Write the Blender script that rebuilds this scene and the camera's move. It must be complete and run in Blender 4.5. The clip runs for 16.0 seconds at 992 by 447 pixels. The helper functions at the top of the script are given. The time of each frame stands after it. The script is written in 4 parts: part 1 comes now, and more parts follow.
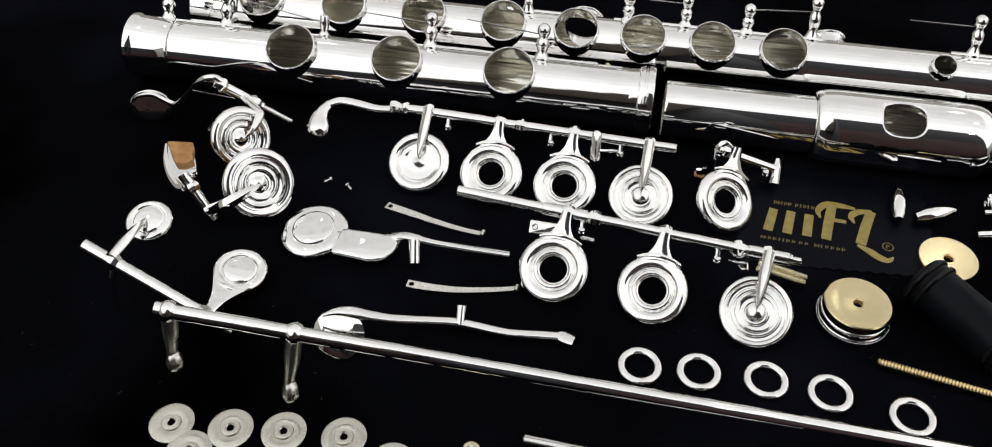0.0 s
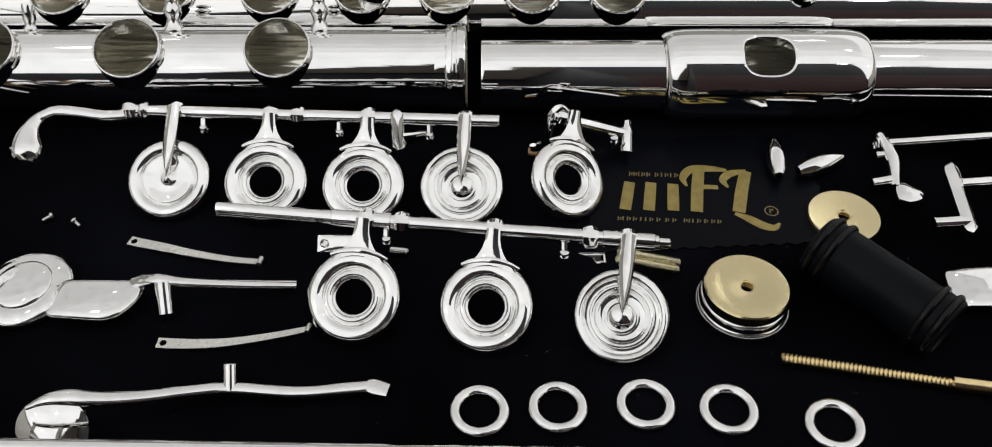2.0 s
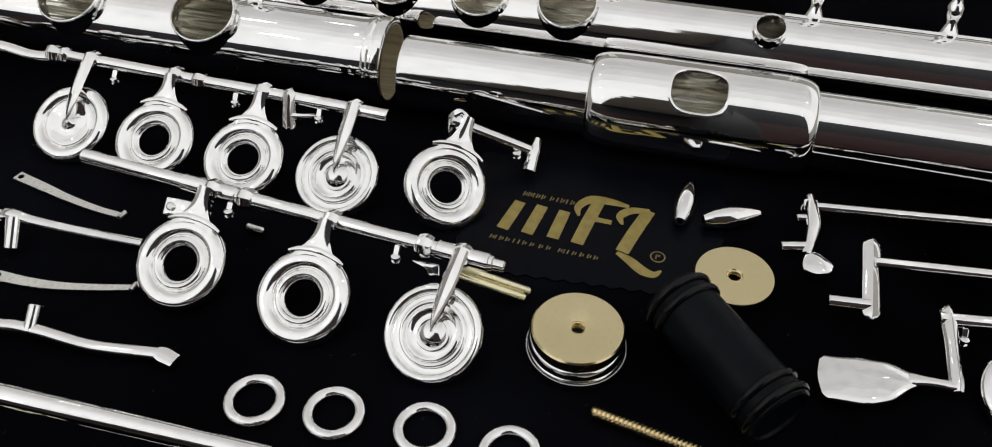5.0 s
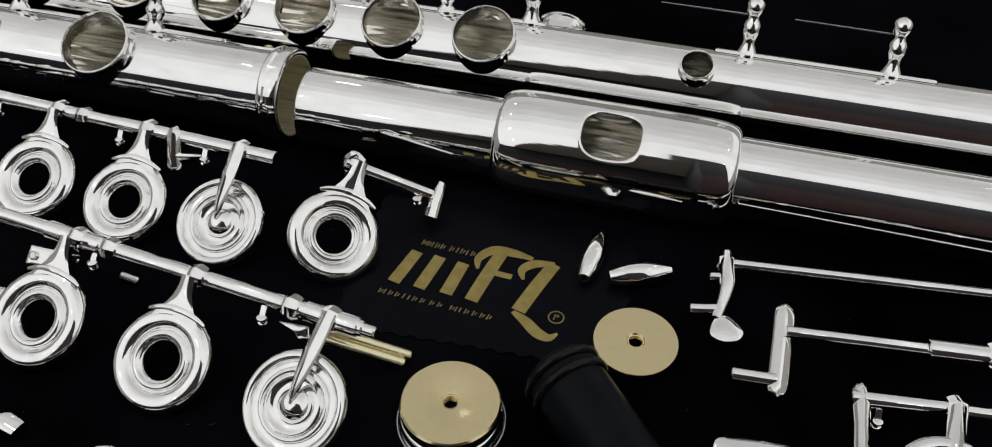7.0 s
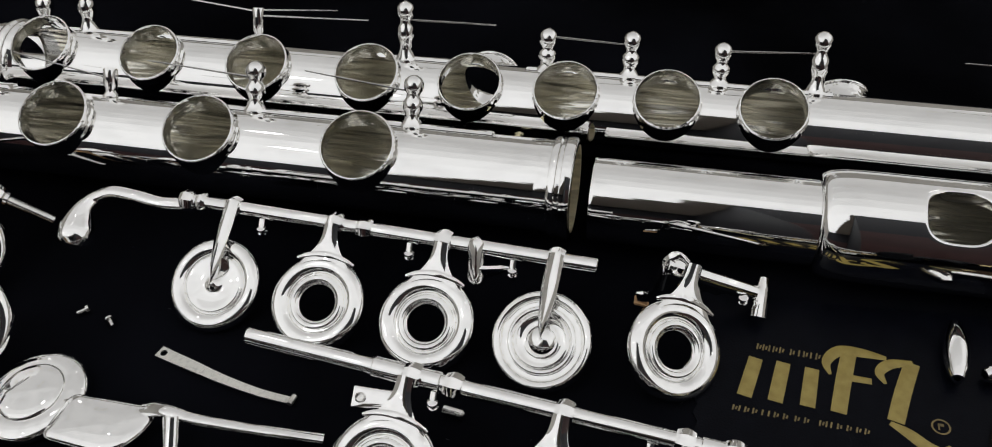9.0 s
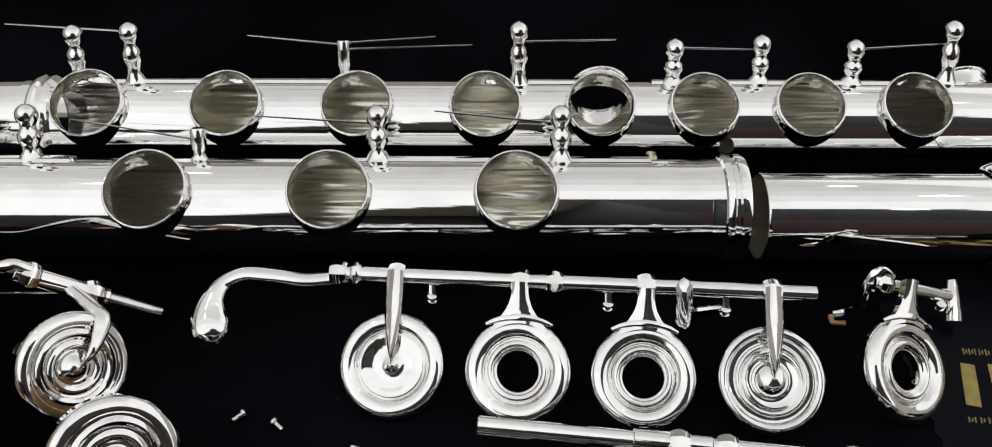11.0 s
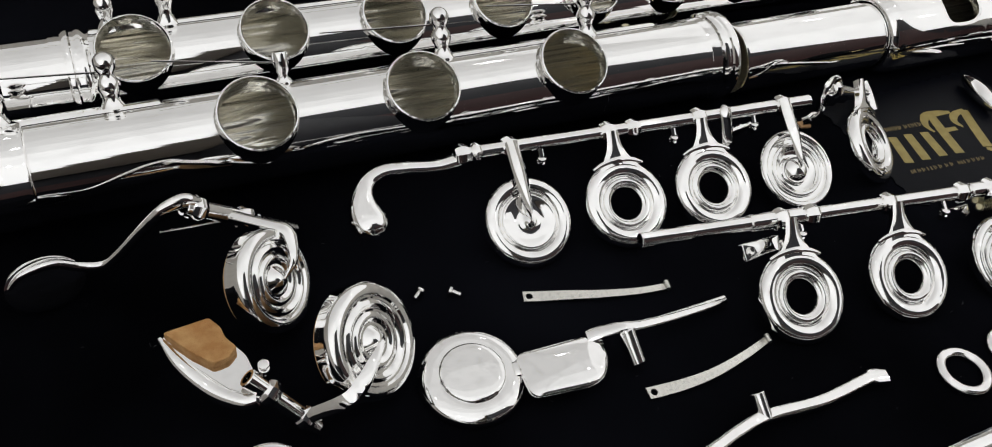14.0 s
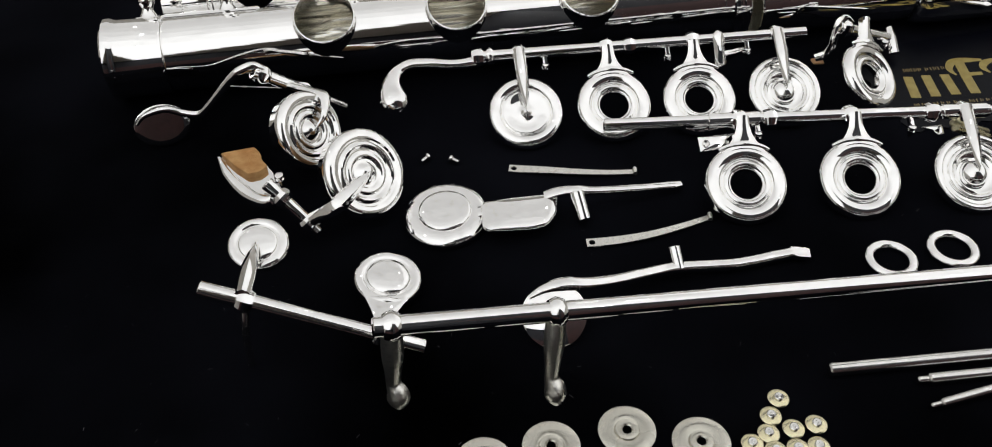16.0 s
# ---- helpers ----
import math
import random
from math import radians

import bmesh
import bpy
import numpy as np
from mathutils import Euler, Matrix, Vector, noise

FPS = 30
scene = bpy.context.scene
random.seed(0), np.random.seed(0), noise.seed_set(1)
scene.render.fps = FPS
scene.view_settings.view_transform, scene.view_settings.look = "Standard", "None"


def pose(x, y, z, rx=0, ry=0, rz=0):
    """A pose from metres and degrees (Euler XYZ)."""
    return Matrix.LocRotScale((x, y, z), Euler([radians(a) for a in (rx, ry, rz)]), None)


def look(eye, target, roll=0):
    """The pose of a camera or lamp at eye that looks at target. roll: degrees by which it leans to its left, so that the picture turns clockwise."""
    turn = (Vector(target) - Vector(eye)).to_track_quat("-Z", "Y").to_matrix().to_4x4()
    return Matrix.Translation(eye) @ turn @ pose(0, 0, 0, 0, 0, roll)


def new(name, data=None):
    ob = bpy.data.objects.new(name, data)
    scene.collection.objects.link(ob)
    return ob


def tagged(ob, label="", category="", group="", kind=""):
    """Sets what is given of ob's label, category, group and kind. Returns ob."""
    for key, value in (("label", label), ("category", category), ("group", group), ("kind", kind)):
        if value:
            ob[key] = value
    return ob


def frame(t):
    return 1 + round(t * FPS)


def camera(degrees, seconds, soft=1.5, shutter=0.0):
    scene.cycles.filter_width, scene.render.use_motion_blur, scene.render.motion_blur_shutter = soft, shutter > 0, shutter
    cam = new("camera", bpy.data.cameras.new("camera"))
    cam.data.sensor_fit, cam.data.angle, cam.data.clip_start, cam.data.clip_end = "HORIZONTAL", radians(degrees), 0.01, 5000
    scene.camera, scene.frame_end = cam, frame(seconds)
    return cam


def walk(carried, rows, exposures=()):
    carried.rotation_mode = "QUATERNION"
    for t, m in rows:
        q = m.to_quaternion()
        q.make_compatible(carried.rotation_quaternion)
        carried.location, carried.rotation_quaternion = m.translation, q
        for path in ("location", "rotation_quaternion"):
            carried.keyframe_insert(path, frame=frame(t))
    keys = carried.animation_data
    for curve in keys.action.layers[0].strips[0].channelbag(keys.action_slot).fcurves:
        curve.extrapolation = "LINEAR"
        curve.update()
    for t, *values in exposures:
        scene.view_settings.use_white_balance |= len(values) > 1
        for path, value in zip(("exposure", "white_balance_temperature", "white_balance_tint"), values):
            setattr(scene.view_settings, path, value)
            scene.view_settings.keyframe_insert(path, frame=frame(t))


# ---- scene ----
cam = camera(56.46, 16.0, soft=1.1)
PATH = [
    (0, 0.07116, -0.22919, 0.19803, 43.341, -0.219, 9.824),
    (0.5, 0.08124, -0.20761, 0.18429, 43.434, -1.334, 7.045),
    (1, 0.09010, -0.20035, 0.17110, 43.688, 0.280, 4.363),
    (1.5, 0.08600, -0.19286, 0.15732, 44.195, 0.702, 1.099),
    (2, 0.08600, -0.18609, 0.15166, 44.297, -0.395, -0.643),
    (2.5, 0.08560, -0.17892, 0.14639, 45.026, -1.391, -2.156),
    (3, 0.08602, -0.17471, 0.14351, 45.294, -2.059, -3.070),
    (3.5, 0.09451, -0.17110, 0.14421, 45.335, -2.718, -3.130),
    (3.7, 0.10247, -0.17612, 0.14148, 45.572, -2.817, -0.823),
    (5.8, 0.16525, -0.17005, 0.14171, 45.996, 0.615, 15.451),
    (6, 0.16748, -0.16748, 0.14095, 45.874, 0.370, 15.386),
    (6.5, 0.17134, -0.16086, 0.14293, 45.822, 0.231, 15.611),
    (7, 0.17063, -0.15003, 0.14085, 45.354, -0.158, 14.785),
    (7.5, 0.15737, -0.14537, 0.14042, 44.934, 0.268, 13.669),
    (8, 0.13871, -0.14552, 0.13923, 46.165, 1.319, 12.332),
    (8.5, 0.11905, -0.14448, 0.13811, 46.539, 1.491, 12.081),
    (9, 0.09931, -0.14239, 0.14066, 46.911, 1.877, 11.637),
    (9.5, 0.07966, -0.14061, 0.14154, 46.482, 1.742, 11.179),
    (10, 0.06791, -0.14175, 0.14179, 46.579, 1.635, 10.334),
    (10.2, 0.06232, -0.13993, 0.14246, 46.395, 1.658, 9.472),
    (12.5, -0.04292, -0.11319, 0.14228, 42.793, -9.504, -22.987),
    (13, -0.06117, -0.11568, 0.14007, 43.529, -11.359, -25.440),
    (13.5, -0.06309, -0.12481, 0.14220, 43.371, -10.162, -25.424),
    (14, -0.06186, -0.14141, 0.14375, 43.416, -7.306, -23.428),
    (14.5, -0.05676, -0.15940, 0.14562, 43.386, -5.708, -22.138),
    (15, -0.04648, -0.17738, 0.14993, 43.875, -3.287, -20.012),
    (15.5, -0.03472, -0.19649, 0.15131, 44.577, -1.139, -15.947),
    (16, -0.02150, -0.21393, 0.15151, 45.411, 0.803, -8.998),
]
walk(cam, [(t, pose(x, y, z, rx, ry, rz)) for t, x, y, z, rx, ry, rz in PATH],
     [(0, 0.42), (0.5, 0.33), (1.5, 0.1), (2.5, 0.14), (3.7, 0.22), (6.5, -0.06), (8, -0.06), (10, 0.06), (12.5, 0.34), (13.5, 0.24), (14.5, 0.14), (16, 0.3)])

# ---- world, light ----
world = bpy.data.worlds.new("world")
world.use_nodes = True
world.node_tree.nodes["Background"].inputs[0].default_value = (0.9, 0.95, 1.0, 1)
world.node_tree.nodes["Background"].inputs[1].default_value = 0.02
scene.world = world

MM = 0.001
ROOM = dict(x0=-3300, x1=4600, y0=-3600, y1=4000, floor=-750, top=1750)


def ceiling_glow(x0, x1, y0, y1, glow):
    """An added area light in place of a stretch of bright ceiling, between two x and two y, of even brightness."""
    data = bpy.data.lights.new("ceiling_glow_light", "AREA")
    data.shape, data.size, data.size_y = "RECTANGLE", x1 - x0, y1 - y0
    data.energy = glow * math.pi * (x1 - x0) * (y1 - y0)
    data.color = (0.985, 0.995, 1.0)
    ob = new("ceiling_glow_light", data)
    ob.matrix_world = look(((x0 + x1) / 2, (y0 + y1) / 2, 1.715), ((x0 + x1) / 2, (y0 + y1) / 2, 0))
    return ob


# added glow for a bright unseen ceiling: it dims softly from the viewer's end to the far end; its near edge draws back
# towards the dark block
FIELDS = [(-0.78, -0.15, 0.80), (-0.15, 0.3, 0.66), (0.3, 0.8, 0.55), (0.8, 1.4, 0.47), (1.4, 2.3, 0.43), (2.3, 3.9, 0.45)]
for y0_, y1_, glow_ in FIELDS:
    ceiling_glow(-3.2, 1.3, y0_, y1_, glow_)
    ceiling_glow(1.3, 4.5, y0_, y1_, max(glow_, 0.72))
ceiling_glow(-3.2, -1.2, -3.5, -0.78, 0.86)
ceiling_glow(1.1, 4.5, -3.5, -0.78, 0.80)
for k_ in range(12):
    ceiling_glow(-1.2 + 0.1125 * k_, -1.0875 + 0.1125 * k_, -3.4 + 0.2 * k_, -0.78, 0.86)


# small unseen lamps, added only to put bright points on rims and cups
def glint_light(x, y):
    data = bpy.data.lights.new("added_glint_light", "AREA")
    data.shape, data.size, data.energy = "DISK", 0.07, 0.12
    ob = new("added_glint_light", data)
    ob.matrix_world = look((x, y, 1.69), (x, y, 0))


for lx in (-1.9, -0.75, 0.95, 2.1):
    for ly in (-1.9, -0.8, 0.35, 1.5):
        glint_light(lx, ly)


# ---- materials ----
def nodes_of(name):
    mat = bpy.data.materials.new(name)
    mat.use_nodes = True
    t = mat.node_tree
    return mat, t, t.nodes["Principled BSDF"]


def add(t, kind, **values):
    n = t.nodes.new(kind)
    for k, v in values.items():
        n.inputs[k].default_value = v
    return n


def metal(name, colour, rough, smudge=0.05, scale=60.0, relief=0.02, stretch=(1, 1, 1), dark=0.85, metallic=1.0, band=(0.5, 0.8), depth=0.0002, detail=4.0):
    """Polished metal with faint smudges, fine scratches and a little tarnish."""
    mat, t, b = nodes_of(name)
    b.inputs["Metallic"].default_value = metallic
    co = t.nodes.new("ShaderNodeTexCoord")
    mp = add(t, "ShaderNodeMapping")
    mp.inputs["Scale"].default_value = stretch
    t.links.new(co.outputs["Object"], mp.inputs[0])
    big = add(t, "ShaderNodeTexNoise", Scale=scale, Detail=3.0)
    fine = add(t, "ShaderNodeTexNoise", Scale=scale * 14, Detail=detail)
    for n in (big, fine):
        t.links.new(mp.outputs[0], n.inputs["Vector"])
    mr = add(t, "ShaderNodeMapRange")
    mr.inputs[1].default_value, mr.inputs[2].default_value = 0.35, 0.75
    mr.inputs[3].default_value, mr.inputs[4].default_value = rough, rough + smudge
    t.links.new(big.outputs[0], mr.inputs[0])
    t.links.new(mr.outputs[0], b.inputs["Roughness"])
    ramp = add(t, "ShaderNodeMix")
    ramp.data_type = "RGBA"
    ramp.inputs[6].default_value = (*colour, 1)
    ramp.inputs[7].default_value = (*[c * dark for c in colour], 1)
    mr2 = add(t, "ShaderNodeMapRange")
    mr2.inputs[1].default_value, mr2.inputs[2].default_value = band
    t.links.new(fine.outputs[0], mr2.inputs[0])
    t.links.new(mr2.outputs[0], ramp.inputs[0])
    t.links.new(ramp.outputs[2], b.inputs["Base Color"])
    bump = add(t, "ShaderNodeBump", Strength=relief, Distance=depth)
    t.links.new(fine.outputs[0], bump.inputs["Height"])
    t.links.new(bump.outputs[0], b.inputs["Normal"])
    return mat


def matte(name, colour, second, rough, scale, relief=0.3, distance=0.0003, specular=0.5, detail=5.0, stretch=(1, 1, 1)):
    mat, t, b = nodes_of(name)
    co = t.nodes.new("ShaderNodeTexCoord")
    mp = add(t, "ShaderNodeMapping")
    mp.inputs["Scale"].default_value = stretch
    t.links.new(co.outputs["Object"], mp.inputs[0])
    big = add(t, "ShaderNodeTexNoise", Scale=scale, Detail=detail)
    fine = add(t, "ShaderNodeTexNoise", Scale=scale * 9, Detail=3.0)
    for n in (big, fine):
        t.links.new(mp.outputs[0], n.inputs["Vector"])
    mix = add(t, "ShaderNodeMix")
    mix.data_type = "RGBA"
    mix.inputs[6].default_value, mix.inputs[7].default_value = (*colour, 1), (*second, 1)
    mr = add(t, "ShaderNodeMapRange")
    mr.inputs[1].default_value, mr.inputs[2].default_value = 0.35, 0.65
    t.links.new(big.outputs[0], mr.inputs[0])
    t.links.new(mr.outputs[0], mix.inputs[0])
    t.links.new(mix.outputs[2], b.inputs["Base Color"])
    b.inputs["Roughness"].default_value = rough
    b.inputs["Specular IOR Level"].default_value = specular
    bump = add(t, "ShaderNodeBump", Strength=relief, Distance=distance)
    t.links.new(fine.outputs[0], bump.inputs["Height"])
    t.links.new(bump.outputs[0], b.inputs["Normal"])
    return mat


SILVER = metal("polished_silver", (0.94, 0.935, 0.925), 0.03, 0.025, 40.0, 0.5, depth=0.00002, detail=1.0)
SILVER_RIM = metal("uneven_rim_silver", (0.94, 0.935, 0.925), 0.03, 0.035, 40.0, 1.0, depth=0.0003, detail=1.0)
SILVER_TUBE = metal("polished_silver_tube", (0.94, 0.935, 0.925), 0.035, 0.04, 30.0, 0.015, (0.3, 1, 1))
SILVER_BORE = metal("dull_silver_bore", (0.98, 0.95, 0.85), 0.14, 0.30, 26.0, 1.0, (0.10, 1, 1), 0.93, 0.90, (0.46, 0.64), 0.0026, 1.0)
LINING = metal("pale_gilt_lining", (0.98, 0.90, 0.68), 0.22, 0.20, 45.0, 1.0, (0.08, 1, 1), 0.8, 0.3, (0.46, 0.66), 0.0008, 1.0)
STEEL = metal("drawn_steel", (0.74, 0.73, 0.71), 0.16, 0.10, 50.0, 0.05, (0.2, 1, 1))
BRUSHED = metal("brushed_nickel", (0.80, 0.79, 0.74), 0.24, 0.12, 90.0, 0.12, (1, 1, 1), 0.75)
GOLD = metal("brushed_gold_plate", (0.74, 0.63, 0.37), 0.14, 0.06, 70.0, 0.02, (1, 1, 1), 0.95)
BRASS = metal("pale_brass", (0.80, 0.74, 0.50), 0.22, 0.10, 70.0, 0.05)
BRASS_WIRE = metal("brass_thread", (0.84, 0.67, 0.36), 0.18, 0.10, 70.0, 0.05)
TURNED = metal("lathe_turned_nickel", (0.64, 0.62, 0.55), 0.24, 0.08, 90.0, 0.06, (1, 1, 1), 0.85)
_t = TURNED.node_tree
_t.nodes["Principled BSDF"].inputs["Anisotropic"].default_value = 0.8
_tangent = _t.nodes.new("ShaderNodeTangent")
_tangent.direction_type, _tangent.axis = "RADIAL", "Z"
_t.links.new(_tangent.outputs[0], _t.nodes["Principled BSDF"].inputs["Tangent"])
VELVET = matte("black_velvet_cloth", (0.00005, 0.00005, 0.0001), (0.0045, 0.0048, 0.0070), 0.95, 11.0, 0.9, 0.0006, 0.01, 6.0)
PATCH = matte("black_printed_cloth", (0.0014, 0.0018, 0.0040), (0.0026, 0.0031, 0.0060), 0.36, 300.0, 0.35, 0.0002, 0.06)
INK = matte("gold_print", (0.37, 0.285, 0.075), (0.29, 0.215, 0.05), 0.45, 500.0, 0.2, 0.0001)
INK_THIN = matte("pale_gold_print", (0.26, 0.19, 0.07), (0.15, 0.11, 0.04), 0.5, 700.0, 0.2, 0.0001)
RUBBER = matte("black_rubber", (0.0025, 0.0035, 0.0055), (0.0045, 0.0058, 0.0085), 0.34, 120.0, 0.08, 0.0002, 0.09)
RING_AND_SHADE_BLACK = matte("black_o_ring_rubber_and_hole_shade", (0.003, 0.003, 0.0036), (0.005, 0.005, 0.006), 0.25, 120.0, 0.05, 0.0002, 0.22)
LINT = matte("grey_lint", (0.05, 0.05, 0.055), (0.02, 0.02, 0.022), 0.9, 900.0, 0.1)
CORK = matte("natural_cork", (0.62, 0.36, 0.15), (0.47, 0.23, 0.08), 0.8, 420.0, 0.7, 0.0005, 0.25)
PAD = matte("tan_pad_card", (0.58, 0.36, 0.19), (0.46, 0.26, 0.12), 0.7, 300.0, 0.2)
WALL = matte("warm_white_wall_paint", (0.72, 0.70, 0.66), (0.68, 0.66, 0.62), 0.8, 3.0, 0.1, 0.001)
# two dark tones for the navy and reddish bands mirrored low in the silver
NAVY = matte("dark_navy_stand_in", (0.012, 0.013, 0.020), (0.009, 0.010, 0.016), 0.7, 3.0, 0.1, 0.001)
RED_BROWN = matte("dark_red_brown_stand_in", (0.050, 0.013, 0.014), (0.032, 0.009, 0.010), 0.6, 6.0, 0.2, 0.001)
CEILING = matte("white_ceiling_paint", (0.80, 0.80, 0.78), (0.76, 0.76, 0.74), 0.9, 3.0, 0.1, 0.001)
FLOOR = matte("brown_floor_boards", (0.16, 0.12, 0.09), (0.11, 0.08, 0.06), 0.5, 4.0, 0.2, 0.001, 0.4, 5.0, (1, 8, 1))
WOOD = matte("dark_table_wood", (0.12, 0.06, 0.03), (0.08, 0.04, 0.02), 0.45, 9.0, 0.2, 0.001)


# ---- mesh tools: all measures in millimetres, in the place's own axes ----
V = Vector


def mesh_object(name, bm, mat, base, normals=None, sharp=38.0):
    base = V(base)
    bmesh.ops.remove_doubles(bm, verts=bm.verts, dist=0.002)
    if normals is None:
        bmesh.ops.recalc_face_normals(bm, faces=bm.faces)
    limit = radians(sharp)
    for f in bm.faces:
        f.smooth = True
    if normals is None:
        for e in bm.edges:
            if len(e.link_faces) == 2 and e.calc_face_angle(0.0) > limit:
                e.smooth = False
    if normals is not None:
        (ay, az), sign = normals
        normals = [V((0, v.co.y - ay, v.co.z - az)).normalized() * sign for v in bm.verts]
    for v in bm.verts:
        v.co = (v.co - base) * MM
    me = bpy.data.meshes.new(name)
    bm.to_mesh(me)
    bm.free()
    me.materials.append(mat)
    if normals is not None:
        me.normals_split_custom_set_from_vertices(normals)
    return new(name, me)


def thing(name, base, label, category, group=""):
    ob = new(name)
    ob.empty_display_size = 0.005
    ob.location = V(base) * MM
    return tagged(ob, label, category, group)


def origin_of(ob):
    p = V((0, 0, 0))
    while ob:
        p += ob.location
        ob = ob.parent
    return p / MM


def part(name, bm, mat, parent, label="", normals=None, sharp=38.0):
    ob = mesh_object(name, bm, mat, origin_of(parent), normals, sharp)
    ob.parent = parent
    return tagged(ob, label) if label else ob


def solid(name, bm, mat, base, label, category, group="", kind="", sharp=38.0):
    ob = mesh_object(name, bm, mat, base, None, sharp)
    ob.location = V(base) * MM
    return tagged(ob, label, category, group, kind)


def axes(at, z, x=(1, 0, 0)):
    """A frame at a place, with its z axis along z and its x axis near x."""
    z = V(z).normalized()
    y = z.cross(V(x)).normalized()
    x = y.cross(z)
    return Matrix(((x.x, y.x, z.x, at[0]), (x.y, y.y, z.y, at[1]), (x.z, y.z, z.z, at[2]), (0, 0, 0, 1)))


def lathe(profile, m, seg=48, closed=False, bm=None):
    """Turns (radius, height) pairs about the frame's z axis."""
    bm = bm or bmesh.new()
    rings = []
    for r, h in profile:
        if r < 1e-6:
            rings.append([bm.verts.new(m @ V((0, 0, h)))])
        else:
            rings.append([bm.verts.new(m @ V((r * math.cos(2 * math.pi * i / seg), r * math.sin(2 * math.pi * i / seg), h))) for i in range(seg)])
    pairs = list(zip(rings, rings[1:])) + ([(rings[-1], rings[0])] if closed else [])
    for a, b in pairs:
        for i in range(seg):
            j = (i + 1) % seg
            if len(a) == 1 and len(b) == 1:
                continue
            if len(a) == 1:
                bm.faces.new((a[0], b[j], b[i]))
            elif len(b) == 1:
                bm.faces.new((a[i], a[j], b[0]))
            else:
                bm.faces.new((a[i], a[j], b[j], b[i]))
    return bm


def rod(p0, p1, r, seg=24, bore=0.0, edge=0.15, bm=None):
    """A turned rod or, with a bore, a tube with eased ends."""
    p0, p1 = V(p0), V(p1)
    n = (p1 - p0).length
    m = axes(p0, p1 - p0, (0, 0, 1) if abs((p1 - p0).normalized().z) < 0.9 else (1, 0, 0))
    if bore:
        prof = [(bore, 0), (r - edge, 0), (r, edge), (r, n - edge), (r - edge, n), (bore, n)]
        return lathe(prof, m, seg, True, bm)
    return lathe([(0, 0), (r - edge, 0), (r, edge), (r, n - edge), (r - edge, n), (0, n)], m, seg, False, bm)


def torus(m, big, small, seg=48, ring=12, flat=1.0, bm=None):
    prof = [(big + small * math.cos(2 * math.pi * k / ring), flat * small * math.sin(2 * math.pi * k / ring)) for k in range(ring)]
    return lathe(prof, m, seg, True, bm)


def smooth_line(points, steps=8):
    """Catmull-Rom through rows of numbers."""
    pts = [np.array(p, float) for p in points]
    pts = [2 * pts[0] - pts[1]] + pts + [2 * pts[-1] - pts[-2]]
    out = []
    for i in range(1, len(pts) - 2):
        a, b, c, d = pts[i - 1:i + 3]
        for k in range(steps):
            s = k / steps
            out.append(0.5 * (2 * b + (c - a) * s + (2 * a - 5 * b + 4 * c - d) * s * s + (3 * b - a - 3 * c + d) * s ** 3))
    out.append(pts[-2])
    return out


def sweep(rows, up=(0, 0, 1), power=2.6, seg=14, steps=8, bm=None):
    """A bar along rows (x, y, z, half width, half thickness), with a soft-cornered section."""
    bm = bm or bmesh.new()
    line = smooth_line(rows, steps)
    rings = []
    for i, q in enumerate(line):
        a, b = line[max(i - 1, 0)], line[min(i + 1, len(line) - 1)]
        t = V(b[:3] - a[:3]).normalized()
        side = t.cross(V(up)).normalized()
        top = side.cross(t)
        ring = []
        for k in range(seg):
            c, s = math.cos(2 * math.pi * k / seg), math.sin(2 * math.pi * k / seg)
            e = 2 / power
            u = math.copysign(abs(c) ** e, c) * max(q[3], 0.02)
            w = math.copysign(abs(s) ** e, s) * max(q[4], 0.02)
            ring.append(bm.verts.new(V(q[:3]) + side * u + top * w))
        rings.append(ring)
    for a, b in zip(rings, rings[1:]):
        for k in range(seg):
            j = (k + 1) % seg
            bm.faces.new((a[k], a[j], b[j], b[k]))
    bm.faces.new(rings[0][::-1])
    bm.faces.new(rings[-1])
    return bm


def slab(outline, thick, m, bevel=0.25, dome=0.0, steps=4, bm=None):
    """A plate from an outline in the frame's xy plane, with rounded edges and a slightly domed face."""
    bm = bm or bmesh.new()
    n = len(outline)
    cx, cy = sum(p[0] for p in outline) / n, sum(p[1] for p in outline) / n
    size = max(math.hypot(x - cx, y - cy) for x, y in outline)
    levels = [(1 - bevel / size, -thick), (1.0, -thick + bevel), (1.0, -bevel), (1 - 0.3 * bevel / size, -0.3 * bevel), (1 - bevel / size, 0)]
    rings = []
    for s, h in levels:
        rings.append([bm.verts.new(m @ V((cx + (x - cx) * s, cy + (y - cy) * s, h))) for x, y in outline])
    for k in range(1, steps):
        s = (1 - bevel / size) * (1 - k / steps)
        rings.append([bm.verts.new(m @ V((cx + (x - cx) * s, cy + (y - cy) * s, dome * (1 - (1 - k / steps) ** 2)))) for x, y in outline])
    for a, b in zip(rings, rings[1:]):
        for i in range(n):
            j = (i + 1) % n
            bm.faces.new((a[i], a[j], b[j], b[i]))
    bm.faces.new(rings[0][::-1])
    c = bm.verts.new(m @ V((cx, cy, dome)))
    for i in range(n):
        bm.faces.new((rings[-1][i], rings[-1][(i + 1) % n], c))
    return bm


def rounded(corners, radius=1.0, steps=5):
    """Rounds the corners of an outline."""
    out, n = [], len(corners)
    for i in range(n):
        a, b, c = V((*corners[i - 1], 0)), V((*corners[i], 0)), V((*corners[(i + 1) % n], 0))
        r = min(radius, 0.45 * (a - b).length, 0.45 * (c - b).length)
        p, q = b + (a - b).normalized() * r, b + (c - b).normalized() * r
        for k in range(steps + 1):
            s = k / steps
            w = p * (1 - s) ** 2 + b * 2 * s * (1 - s) + q * s * s
            out.append((w.x, w.y))
    return out


